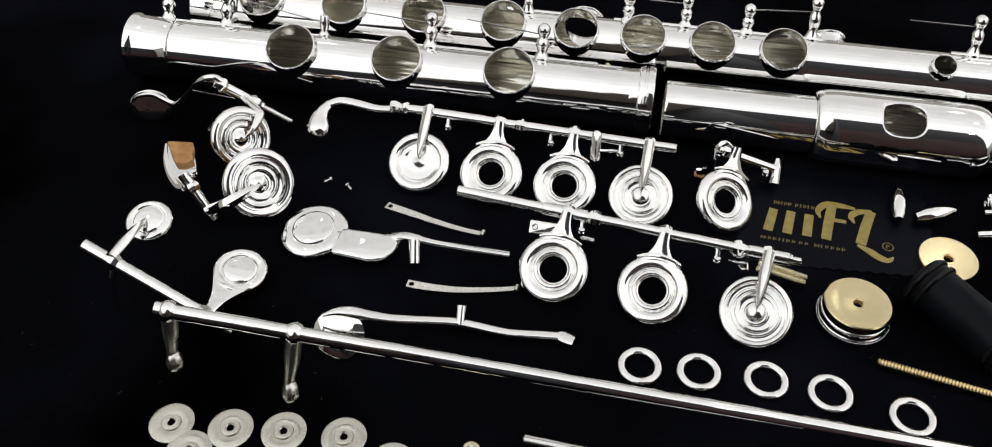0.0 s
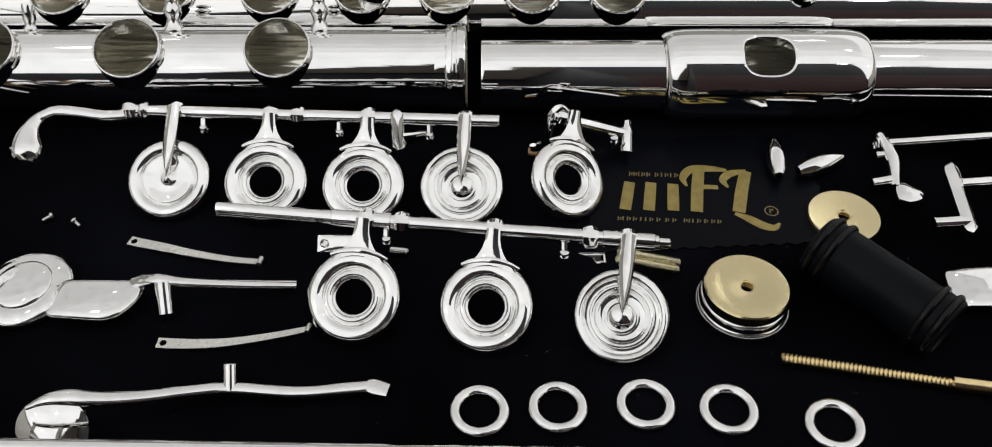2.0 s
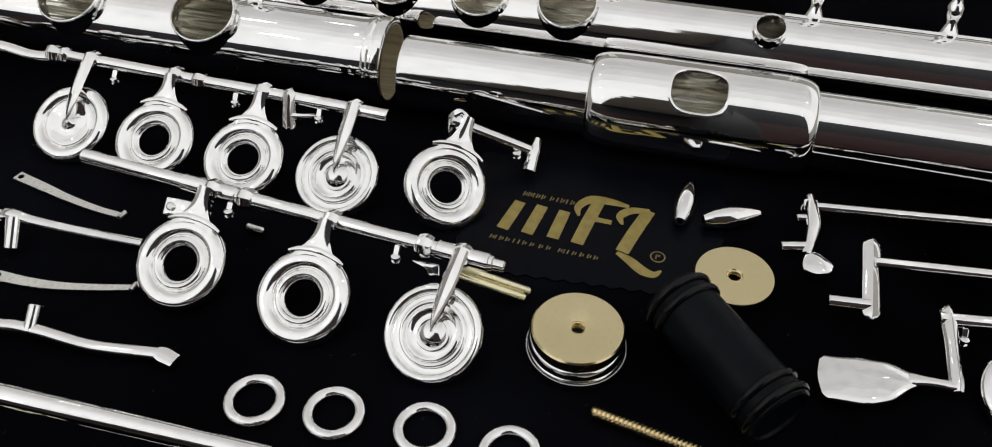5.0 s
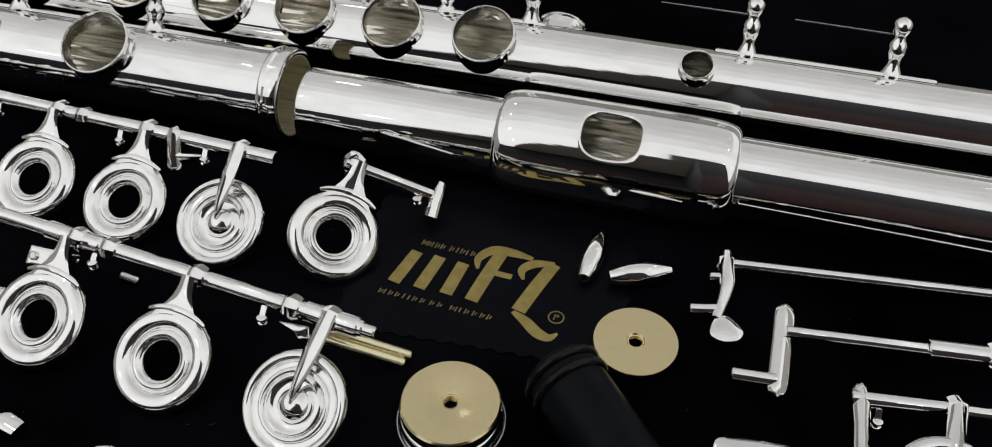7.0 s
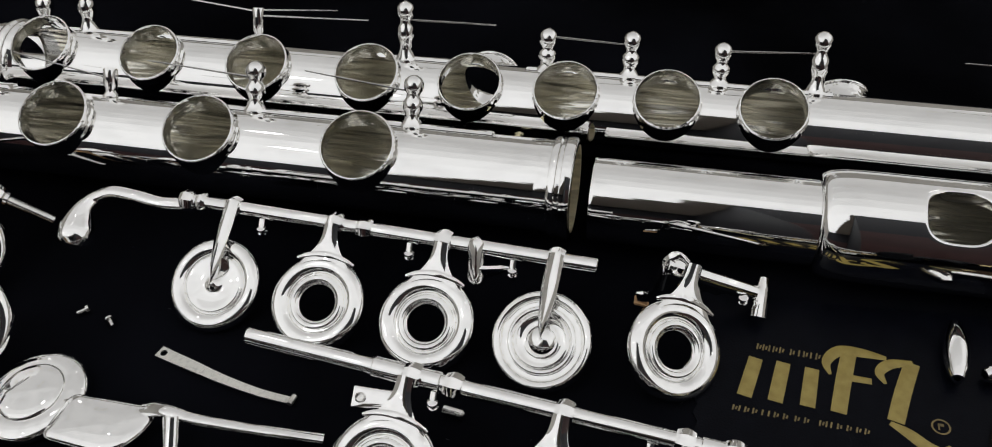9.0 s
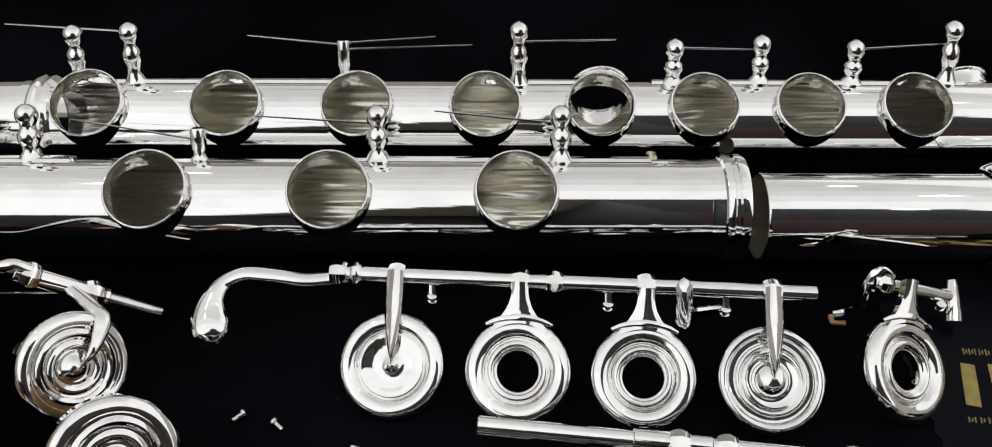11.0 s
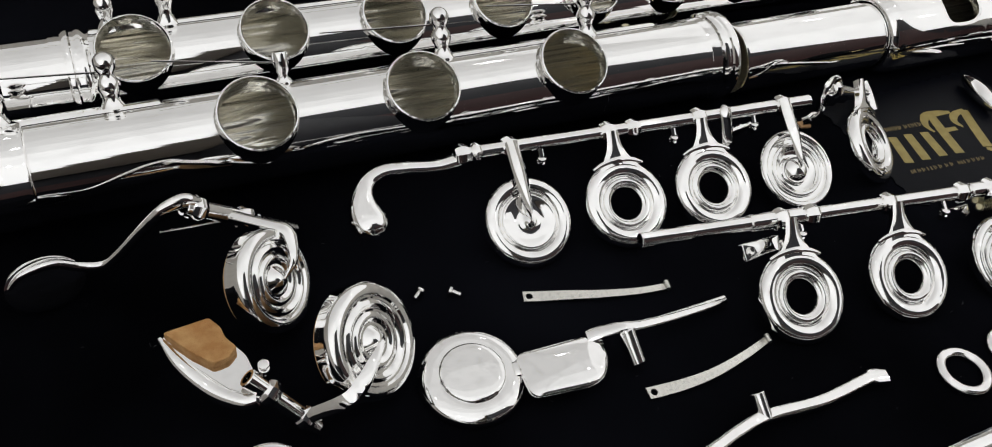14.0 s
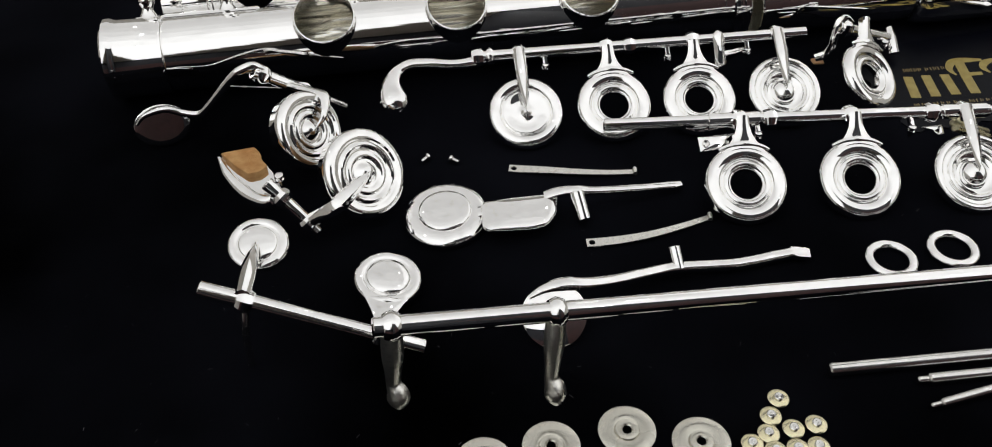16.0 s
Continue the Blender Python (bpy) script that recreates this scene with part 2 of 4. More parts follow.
def block(x0, x1, y0, y1, z0, z1, ease=0.0, bm=None):
    bm = bm or bmesh.new()
    made = bmesh.ops.create_cube(bm, size=1.0)["verts"]
    for v in made:
        v.co = V(((x0 + x1) / 2 + v.co.x * (x1 - x0), (y0 + y1) / 2 + v.co.y * (y1 - y0), (z0 + z1) / 2 + v.co.z * (z1 - z0)))
    if ease:
        es = {e for v in made for e in v.link_edges}
        bmesh.ops.bevel(bm, geom=list(es), offset=ease, segments=2, affect="EDGES")
    return bm


# ---- tubes with tone holes ----
def tube_shell(x0, x1, radius, axis, around, sweep_angle, holes, inner=False, nx=4.0):
    """A stretch of a tube's wall about an axis along x. around: the middle angle of the shell, from straight up towards the
    viewer's side; holes: (x, radius, turn off the middle line), each cut right through."""
    bm = bmesh.new()
    ay, az = axis

    def vert(x, a):
        n = V((0, -math.sin(a), math.cos(a)))
        return bm.verts.new(V((x, ay, az)) + n * radius)

    def grid(xa, xb, a0, a1):
        ni, nj = max(1, round((xb - xa) / nx)), max(2, round(abs(a1 - a0) / radians(5)))
        rows = [[vert(xa + (xb - xa) * i / ni, a0 + (a1 - a0) * j / nj) for j in range(nj + 1)] for i in range(ni + 1)]
        for i in range(ni):
            for j in range(nj):
                f = (rows[i][j], rows[i][j + 1], rows[i + 1][j + 1], rows[i + 1][j])
                bm.faces.new(f if not inner else f[::-1])

    lo, hi = around - sweep_angle / 2, around + sweep_angle / 2
    x = x0
    middle = around
    for hx, hr, *turned in sorted(holes):
        around = middle + (turned[0] if turned else 0.0)
        half = hr + 1.2
        wide = min(math.asin(min(0.97, (hr + 0.9) / radius)), sweep_angle / 2 - 0.02)
        if hx - half > x:
            grid(x, hx - half, lo, hi)
        grid(hx - half, hx + half, lo, around - wide)
        grid(hx - half, hx + half, around + wide, hi)
        n, k = 64, 4
        rings = []
        for q in range(k + 1):
            f, ring = q / k, []
            for i in range(n):
                p = 2 * math.pi * i / n
                c, s = math.cos(p), math.sin(p)
                big = max(abs(c), abs(s))
                ring.append(vert(hx + (1 - f) * hr * c + f * half * c / big, around + (1 - f) * math.asin(hr * s / radius) + f * wide * s / big))
            rings.append(ring)
        for a, b in zip(rings, rings[1:]):
            for i in range(n):
                j = (i + 1) % n
                f = (a[i], a[j], b[j], b[i])
                bm.faces.new(f if not inner else f[::-1])
        x = hx + half
    grid(x, x1, lo, hi)
    return bm, (axis, -1 if inner else 1)


def chimney(x, hr, radius, axis, around, height, rim=0.38, flare=0.7):
    """The raised collar round a tone hole: it leaves the tube in a flare and ends in a flat rolled rim."""
    bm = bmesh.new()
    n = 144
    out = V((0, -math.sin(around), math.cos(around)))
    side = V((0, -math.cos(around), -math.sin(around)))
    c0 = V((x, axis[0], axis[1]))

    def row(fn, wave=0.0):
        """wave: a faint ripple of the rim, added to break its glint into dots."""
        ring = []
        for i in range(n):
            p = 2 * math.pi * i / n
            c, s = math.cos(p), math.sin(p)
            r, h = fn(s)
            ripple = wave * math.cos(36 * p + 0.9 * math.sin(5 * p))
            r, h = r + ripple, h + 0.6 * ripple
            ring.append(bm.verts.new(c0 + V((1, 0, 0)) * (r * c) + side * (r * s) + out * h))
        return ring

    rows = []
    for k in range(7):
        f = k / 6
        rows.append(row(lambda s, f=f: (hr + flare * (1 - f) ** 2.5, (1 - f) * math.sqrt(max(0.1, radius ** 2 - ((hr + flare) * s) ** 2)) + f * (height - rim))))
    for k in range(9):
        a = -math.pi / 2 + math.pi * k / 8
        rows.append(row(lambda s, a=a: (hr + 0.05 + rim * math.cos(a) * 1.1, height + rim * (math.sin(a) - 1) + rim * 0.5), 0.012))
    for k in range(4):
        f = k / 3
        rows.append(row(lambda s, f=f: (hr - 0.25, (1 - f) * (height - rim) + f * (math.sqrt(max(0.1, (radius - 0.5) ** 2 - (hr * s) ** 2)) - 0.1))))
    for a, b in zip(rows, rows[1:]):
        for i in range(n):
            j = (i + 1) % n
            bm.faces.new((a[i], a[j], b[j], b[i]))
    return bm


def post(parent, x, axis, radius, angle, tall, ball=True):
    """A turned pillar that stands out of a tube; angle from straight up towards the back."""
    out = V((0, math.sin(angle), math.cos(angle)))
    m = axes(V((x, *axis)) + out * (radius - 0.25), out)
    if ball:
        k = (tall - 4.3) / 6.0
        prof = [(0, 0), (2.5, 0), (2.6, 0.35), (2.3, 0.8), (1.75, 1.5 * k), (1.55, 2.3 * k), (1.75, 2.9 * k), (2.1, 3.4 * k), (2.25, 4.0 * k), (2.1, 4.7 * k), (1.75, 5.2 * k), (1.5, 5.6 * k), (1.5, 6.0 * k)]
        prof += [(2.25 * math.cos(radians(a)), tall - 2.25 + 2.25 * math.sin(radians(a))) for a in (-48, -30, -12, 6, 24, 42, 58, 72)] + [(0.5, tall - 0.05), (0, tall - 0.25)]
    else:
        prof = [(0, 0), (1.7, 0), (1.8, 0.4), (1.25, 1.1), (1.2, 0.32 * tall), (1.55, 0.40 * tall), (1.6, 0.95 * tall), (1.4, tall), (0, tall)]
    return part("post", lathe(prof, m, 20), SILVER, parent)


def needle(parent, p0, p1, sag=0.0):
    p0, p1 = V(p0), V(p1)
    mid = (p0 + p1) / 2 + V((0, 0, -sag))
    return part("needle_spring", sweep([(*p0, 0.22, 0.22), (*mid, 0.2, 0.2), (*p1, 0.14, 0.14)], power=2, seg=6, steps=4), STEEL, parent, "thin steel needle spring")


def strap(parent, x0, x1, axis, radius, angle, half=2.1, name="rib"):
    """A thin curved strip along a tube, to which the pillars are soldered."""
    bm = bmesh.new()
    n = 8
    a0, a1 = angle - half / radius, angle + half / radius
    rows = []
    for x, lift in ((x0 - 0.3, -0.1), (x0, 0.45), (x0 + 0.4, 0.6), (x1 - 0.4, 0.6), (x1, 0.45), (x1 + 0.3, -0.1)):
        row = []
        for i in range(n + 1):
            a = a0 + (a1 - a0) * i / n
            h = lift if 0 < i < n else min(lift, 0.1)
            row.append(bm.verts.new(V((x, axis[0] + math.sin(a) * (radius + h), axis[1] + math.cos(a) * (radius + h)))))
        rows.append(row)
    for a, b in zip(rows, rows[1:]):
        for i in range(n):
            bm.faces.new((a[i], a[i + 1], b[i + 1], b[i]))
    return part(name, bm, SILVER, parent)


# ---- key mechanism pieces ----
def bead(r, h, wide, tall, a0=0, a1=180, steps=10):
    """An arched bead of a turned profile, from its outer foot to its inner one."""
    return [(r + wide * math.cos(radians(a0 + (a1 - a0) * i / steps)), h + tall * math.sin(radians(a0 + (a1 - a0) * i / steps))) for i in range(steps + 1)]


CUP_EDGE = [(8.7, 0), (9.15, 0.15), (9.42, 0.5)]
RING_CUP = CUP_EDGE + bead(7.5, 1.1, 1.96, 1.9, 0, 164, 18) + [(5.5, 1.72), (5.4, 1.72)] + bead(4.72, 1.8, 0.7, 0.75, 10, 160, 9) + [(3.95, 2.0), (3.75, 1.95), (3.58, 1.75), (3.45, 1.4), (3.45, 0.1), (3.8, 0), (8.7, 0)]
SOLID_CUP = [(0, 0)] + CUP_EDGE + bead(7.7, 1.15, 1.76, 1.75, 0, 164, 16) + [(5.95, 1.75), (5.85, 1.75)] + bead(5.42, 1.9, 0.42, 0.5, 10, 110, 5) + [(4.95, 2.34), (4.3, 2.16), (3.4, 1.96), (2.4, 1.9), (1.7, 2.0), (1.2, 2.35), (0.8, 2.8), (0.4, 3.1), (0, 3.2)]
DISH_CUP = [(0, 0)] + CUP_EDGE + bead(8.35, 1.2, 1.1, 1.6, 0, 165, 12) + [(7.15, 1.72), (6.6, 1.66), (6.45, 1.68)] + bead(5.85, 1.75, 0.58, 0.75, 8, 172, 8) + [(5.15, 1.6), (4.7, 1.2), (4.1, 0.95), (3.7, 0.88), (3.35, 0.95), (3.25, 1.25), (3.0, 1.85), (2.6, 2.45), (2.0, 2.98), (1.35, 3.33), (0.7, 3.5), (0, 3.55)]
RIDGED_CUP = [(0, -1.8), (8.8, -1.8), (9.3, -1.5), (9.35, 0.6), (9.4, 1.3), (9.3, 1.9), (9.0, 2.4), (8.5, 2.75), (7.8, 2.9), (7.2, 2.75), (6.9, 2.35), (6.6, 2.3), (6.3, 2.6), (5.8, 2.8), (5.3, 2.6),
              (5.0, 2.2), (4.7, 2.15), (4.4, 2.45), (3.9, 2.6), (3.3, 2.4), (2.9, 2.0), (2.5, 2.0), (2.1, 2.4), (1.6, 3.0), (1.0, 3.5), (0, 3.7)]
FLAT_CUP = [(0, 0), (8.2, 0), (8.65, 0.2), (8.85, 0.6), (8.8, 1.1), (8.55, 1.6), (8.1, 2.0), (7.4, 2.3), (6.6, 2.45), (6.0, 2.48), (5.6, 2.4), (5.5, 2.4), (5.42, 2.65), (5.25, 2.9), (4.9, 3.05), (4.0, 3.2), (2.5, 3.32), (1.2, 3.38), (0, 3.4)]
SMALL_CUP = [(0, 0), (6.1, 0), (6.45, 0.2), (6.6, 0.6), (6.6, 1.3), (6.45, 1.8), (6.1, 2.2), (5.6, 2.42), (5.1, 2.45), (4.7, 2.3), (4.5, 2.1), (4.3, 2.1), (4.1, 2.4), (3.7, 2.65), (2.8, 2.85), (1.5, 2.98), (0, 3.05)]
TRILL_CUP = [(0, 0), (6.5, 0), (6.85, 0.2), (7.0, 0.6), (7.0, 1.4), (6.85, 1.9), (6.5, 2.3), (6.0, 2.55), (5.4, 2.55), (5.0, 2.35), (4.8, 2.2), (4.6, 2.2), (4.45, 2.5), (4.15, 2.8), (3.4, 3.05), (2.0, 3.25), (0, 3.35)]


def scaled(profile, k):
    return [(r * k, h * (0.5 + 0.5 * k)) for r, h in profile]


def cup_frame(top, normal, x=(1, 0, 0), height=3.0):
    """A cup's frame from the middle of its upper face."""
    n = V(normal).normalized()
    return axes(V(top) - n * height, n, x)


def collar(at, along, r=2.5, half=1.5, seg=8, bm=None):
    """A faceted ring on a rod, with a raised middle."""
    m = axes(V(at), along, (0, 0, 1))
    prof = [(r * 0.5, -half), (r * 0.78, -half), (r * 0.92, -half * 0.55), (r, 0), (r * 0.92, half * 0.55), (r * 0.78, half), (r * 0.5, half)]
    return lathe(prof, m, seg, True, bm)


def fork(m, reach, rim=9.0, bm=None):
    """The flared arm of a ring cup, in the cup's own frame (+y towards the rod)."""
    bm = bm or bmesh.new()
    rows = []
    nu, nr = 10, 14
    for i in range(nr + 1):
        f = i / nr
        half = 1.4 + 0.3 * f + 4.2 * f ** 3.4
        row_t, row_b = [], []
        for j in range(nu + 1):
            u = -1 + 2 * j / nu
            x = half * u
            inner = math.sqrt(max(0.0, (rim - 0.6) ** 2 - x * x))
            y = (1 - f) * reach + f * inner
            top = 2.75 + 1.3 * (1 - f) ** 1.5 + 0.5 * (1 - u * u)
            row_t.append(bm.verts.new(m @ V((x, y, top))))
            row_b.append(bm.verts.new(m @ V((x * 0.92, y, top - 1.0 - 0.6 * (1 - f)))))
        rows.append((row_t, row_b))
    for (at, ab), (bt, bb) in zip(rows, rows[1:]):
        for j in range(nu):
            bm.faces.new((at[j], at[j + 1], bt[j + 1], bt[j]))
            bm.faces.new((ab[j + 1], ab[j], bb[j], bb[j + 1]))
        for j in (0, nu):
            bm.faces.new((at[j], bt[j], bb[j], ab[j]))
    for t_, b_ in (rows[0], rows[-1]):
        for j in range(nu):
            bm.faces.new((t_[j], t_[j + 1], b_[j + 1], b_[j]))
    return bm


def brace(m, rim=9.0):
    """The curved cross-bar by which a fork lies on its cup."""
    rows = []
    for k in range(9):
        u = k / 4 - 1
        a, edge = radians(36 * u), 1 - abs(u)
        r = rim * (1.05 + 0.07 * u * u)
        p = m @ V((r * math.sin(a), r * math.cos(a), 2.35 + 0.75 * edge))
        rows.append((*p, 0.32 + 0.4 * edge ** 0.5, 0.35 + 0.3 * edge ** 0.5))
    return sweep(rows, up=m.to_3x3() @ V((0, 0, 1)), power=2.6, seg=10, steps=3)


def point_arm(hub, tip, normal, w=1.35, bm=None):
    """A tapering square-backed arm that runs out to a point on a cup's middle."""
    hub, tip, n = V(hub), V(tip), V(normal).normalized()
    a = hub.lerp(tip, -0.04) + n * 0.6
    b = hub.lerp(tip, 0.35) + n * 1.0
    c = hub.lerp(tip, 0.62) + n * 0.9
    d = hub.lerp(tip, 0.85) + n * 0.55
    e = tip + n * 0.1
    return sweep([(*a, w * 1.1, 1.3), (*b, w * 1.15, 1.2), (*c, w * 0.95, 1.1), (*d, w * 0.6, 0.9), (*e, 0.15, 0.35)], up=n, power=1.45, seg=8, steps=5, bm=bm)


def tiny_screw(parent, at, mat=None, up=(0, 0, 1)):
    m = axes(V(at), up)
    prof = [(0, -1.6), (0.55, -1.6), (0.55, -0.5), (0.9, -0.4), (0.95, 0), (0.6, 0.15), (0.55, 0.6), (0.95, 0.75), (0.95, 1.2), (0.6, 1.35), (0.0, 1.35)]
    return part("adjusting_screw", lathe(prof, m, 12), mat or SILVER, parent)


# ---- structure: an unseen room, added plain and closed for the metal to mirror ----
R_ = ROOM


def wall(name, x0, x1, y0, y1, z0, z1, mat, label):
    return solid(name, block(x0, x1, y0, y1, z0, z1), mat, ((x0 + x1) / 2, (y0 + y1) / 2, z0), label, "wall" if "wall" in name else name.split("_")[0], "", "structure")


wall("floor", R_["x0"], R_["x1"], R_["y0"], R_["y1"], -830, -750, FLOOR, "brown wooden floor boards of the room")
wall("ceiling", R_["x0"], R_["x1"], R_["y0"], R_["y1"], 1750, 1830, CEILING, "plain white painted ceiling of the room")
wall("wall_west", R_["x0"] - 100, R_["x0"], R_["y0"], R_["y1"], -830, 1830, WALL, "plain warm white painted wall of the room")
wall("wall_east", R_["x1"], R_["x1"] + 100, R_["y0"], R_["y1"], -830, 1830, WALL, "plain warm white painted wall of the room")
wall("wall_north", R_["x0"] - 100, R_["x1"] + 100, R_["y1"], R_["y1"] + 100, -830, 1830, WALL, "plain warm white painted wall behind the table")
# this wall and its foot are dark to stand in for a mirrored figure
wall("wall_south", R_["x0"] - 100, R_["x1"] + 100, R_["y0"] - 100, R_["y0"], -830, 1830, NAVY, "unseen closing wall, dark navy for the band mirrored in the tubes")
for x0_, x1_ in ((R_["x0"], 260), (1050, R_["x1"])):
    wall("trim_wainscot", x0_, x1_, R_["y0"], R_["y0"] + 12, -750, 620, RED_BROWN, "unseen red-brown strip added for the reddish band mirrored in the tubes")

# unseen block, added in place of a dark figure that the head joint mirrors
wall("wall_pier", 260, 1050, R_["y0"], -810, -750, 1750, NAVY, "unseen dark navy block added for the dark figure mirrored in the silver")
wall("trim_pier", 260, 1050, -810, -798, -750, 620, RED_BROWN, "dark red-brown lower face of the unseen added block")

table = thing("table", (60, 0, -750), "dark wooden work table under a black velvet cloth", "table")
part("tabletop", block(-560, 760, -340, 460, -32, -2.5, 3), WOOD, table)
for tx in (-510, 710):
    for ty in (-290, 410):
        part("leg", block(tx - 28, tx + 28, ty - 28, ty + 28, -750, -32, 2), WOOD, table)


def cloth_height(x, y):
    """Soft creases where nothing lies, flat under the instrument."""
    far = min(1.0, max(0.0, (-72 - x) / 40)) * min(1.0, max(0.0, (-y - 25) / 25))
    low = min(1.0, max(0.0, (-150 - y) / 40))
    a = 2.2 * far * max(0.0, math.sin((x * 0.35 + y) / 9.0)) ** 3
    b = 2.5 * low * max(0.0, math.sin((x + y * 0.6) / 22.0)) ** 3
    return a + b


bm = bmesh.new()
xs = sorted(set([-560 + 40 * i for i in range(11)] + [-160 + 4 * i for i in range(31)] + [-40 + 20 * i for i in range(41)]))
ys = sorted(set([-340 + 6 * i for i in range(56)] + [10 * i for i in range(46)] + [460]))
rows = [[bm.verts.new((x, y, cloth_height(x, y))) for y in ys] for x in xs]
for a, b in zip(rows, rows[1:]):
    for j in range(len(ys) - 1):
        bm.faces.new((a[j], b[j], b[j + 1], a[j + 1]))
border = [e for e in bm.edges if e.is_boundary]
for v in bmesh.ops.extrude_edge_only(bm, edges=border)["geom"]:
    if isinstance(v, bmesh.types.BMVert):
        v.co.z -= 2.4
solid("velvet_cloth", bm, VELVET, (0, 0, 0), "black velvet cloth spread flat over the table", "cloth", sharp=80)

# ---- the printed cloth with its gold emblem ----
emblem = thing("polishing_cloth", (136, -28, 0), "black polishing cloth with pinked edges and gold emblem", "cloth")
outline = []
corners = [(111, -47), (166, -44), (165, -7), (109, -10)]
for i in range(4):
    a, b = V((*corners[i], 0)), V((*corners[(i + 1) % 4], 0))
    n = round((b - a).length / 2.0)
    side = (b - a).normalized().cross(V((0, 0, 1)))
    for k in range(n):
        p = a.lerp(b, k / n) + side * (0.8 if k % 2 else 0.0)
        outline.append((p.x, p.y))
bm = bmesh.new()
lower = [bm.verts.new((x, y, 0.0)) for x, y in outline]
upper = [bm.verts.new((x, y, 0.32)) for x, y in outline]
bm.faces.new(upper)
for i in range(len(outline)):
    j = (i + 1) % len(outline)
    bm.faces.new((lower[i], lower[j], upper[j], upper[i]))
part("cloth_sheet", bm, PATCH, emblem)


def ink(name, rows, mat=INK, steps=6):
    """A printed stroke: rows of x, y and half width."""
    return part(name, sweep([(x, y, 0.33, w, 0.05) for x, y, w in rows], power=6, seg=8, steps=steps), mat, emblem)


# plain bars and a swash in the emblem's gold
for x0_, y0_, x1_, y1_ in ((118.8, -34.0, 120.9, -24.7), (124.3, -34.3, 126.0, -24.9), (130.0, -34.4, 131.2, -25.4)):
    ink("emblem_bar", [(x0_, y0_, 1.35), ((x0_ + x1_) / 2, (y0_ + y1_) / 2, 1.35), (x1_, y1_, 1.3)], steps=2)
ink("emblem_bar", [(135.4, -34.8, 1.4), (136.7, -27.5, 1.45), (138.2, -20.2, 1.4)], steps=2)
ink("emblem_swash", [(134.4, -26.2, 0.3), (133.9, -23.2, 0.9), (136.4, -20.2, 1.2), (140.6, -20.0, 1.1), (144.9, -20.6, 0.5)])
ink("emblem_bar", [(137.6, -26.4, 0.8), (141.8, -26.6, 0.7)], steps=2)
ink("emblem_bar", [(145.2, -35.0, 1.5), (147.2, -27.9, 1.5), (149.5, -21.0, 1.4)], steps=2)
ink("emblem_swash", [(144.2, -26.7, 0.3), (143.4, -24.2, 0.9), (145.4, -21.9, 1.1), (149.6, -20.9, 0.6)])
ink("emblem_swash", [(144.2, -35.4, 0.5), (147.2, -37.2, 1.1), (150.0, -39.4, 1.2), (152.4, -40.0, 0.9), (153.9, -38.6, 0.25)])
part("emblem_ring", torus(axes((152.8, -34.7, 0.36), (0, 0, 1)), 1.5, 0.16, 32, 6, 0.3), INK_THIN, emblem)
ink("emblem_bar", [(152.4, -35.4, 0.17), (152.5, -34.0, 0.17)], INK_THIN, 2)
ink("emblem_bar", [(152.7, -34.3, 0.3), (153.3, -34.3, 0.3)], INK_THIN, 2)


def small_print(x, y, slope, widths, tall, gap):
    """Plain bars for the small lines of print."""
    start = x
    for w in widths:
        if w < 0:
            x -= w
            continue
        for k in range(max(1, round(w / 0.5))):
            xa = x + k * 0.55
            h = tall * (1.0 if k % 2 == 0 else 0.6)
            yy = y + (xa - start) * slope
            ink("emblem_bar", [(xa - 0.12, yy - h, 0.16), (xa + 0.12, yy + h, 0.16)], INK_THIN, 2)
        x += w + gap


small_print(121.2, -21.8, -0.05, (1.9, 0.5, 0.9, 1.0, -0.7, 1.2, 0.6, 1.0, 0.7, 0.8), 0.75, 0.30)
small_print(116.9, -36.9, -0.05, (1.5, 0.8, 1.0, 0.5, 0.4, 1.0, 0.8, -0.6, 1.0, 1.0, -1.0, 1.3, 0.5, 1.0, 1.0, 0.8, 1.0), 0.62, 0.62)

# ---- foot joint ----
TIP = radians(28)
FOOT = (6.0, 11.0)
foot = thing("foot_joint", (0, 6, 0), "polished silver flute foot joint tube with three open tone holes", "flute tube")
FOOT_HOLES = [(-34.9, 7.6), (0.0, 7.6), (36.1, 7.6)]
for inner, r, mat in ((False, 9.9, SILVER_TUBE), (True, 9.5, SILVER_BORE)):
    for mid, holes in ((TIP, FOOT_HOLES), (TIP + math.pi, [])):
        b_, n_ = tube_shell(-91.0, 81.0, r, FOOT, mid, math.pi, holes, inner)
        part("tube_wall" if not inner else "bore", b_, mat, foot, normals=n_)
for hx, hr in FOOT_HOLES:
    part("tone_hole", chimney(hx, hr, 9.9, FOOT, TIP, 12.0), SILVER_RIM, foot)
ALONG = axes((0, *FOOT), (1, 0, 0), (0, 0, 1))
part("socket_ring", lathe([(9.5, 74), (9.95, 74), (10.0, 74.6), (10.1, 76.6), (10.7, 76.9), (11.0, 77.6), (11.0, 78.2), (10.6, 78.6), (10.6, 79.2), (11.0, 79.5), (11.05, 80.6), (10.8, 81.4),
                            (10.3, 81.7), (9.5, 81.7), (9.45, 74)], ALONG, 72, True), SILVER, foot, "beaded silver socket ring")
part("end_ring", lathe([(9.4, -92.6), (10.5, -92.6), (10.95, -92.1), (11.0, -90.6), (10.6, -89.9), (10.4, -89.0), (10.35, -78.2), (10.5, -77.8), (10.5, -77.2), (9.92, -76.8), (9.4, -76.8)],
                       ALONG, 72, True), SILVER_TUBE, foot)
part("socket_lining", lathe([(9.2, 58.0), (9.42, 58.0), (9.42, 81.6), (9.2, 81.6)], ALONG, 72, True), LINING, foot, "pale gilt socket lining")
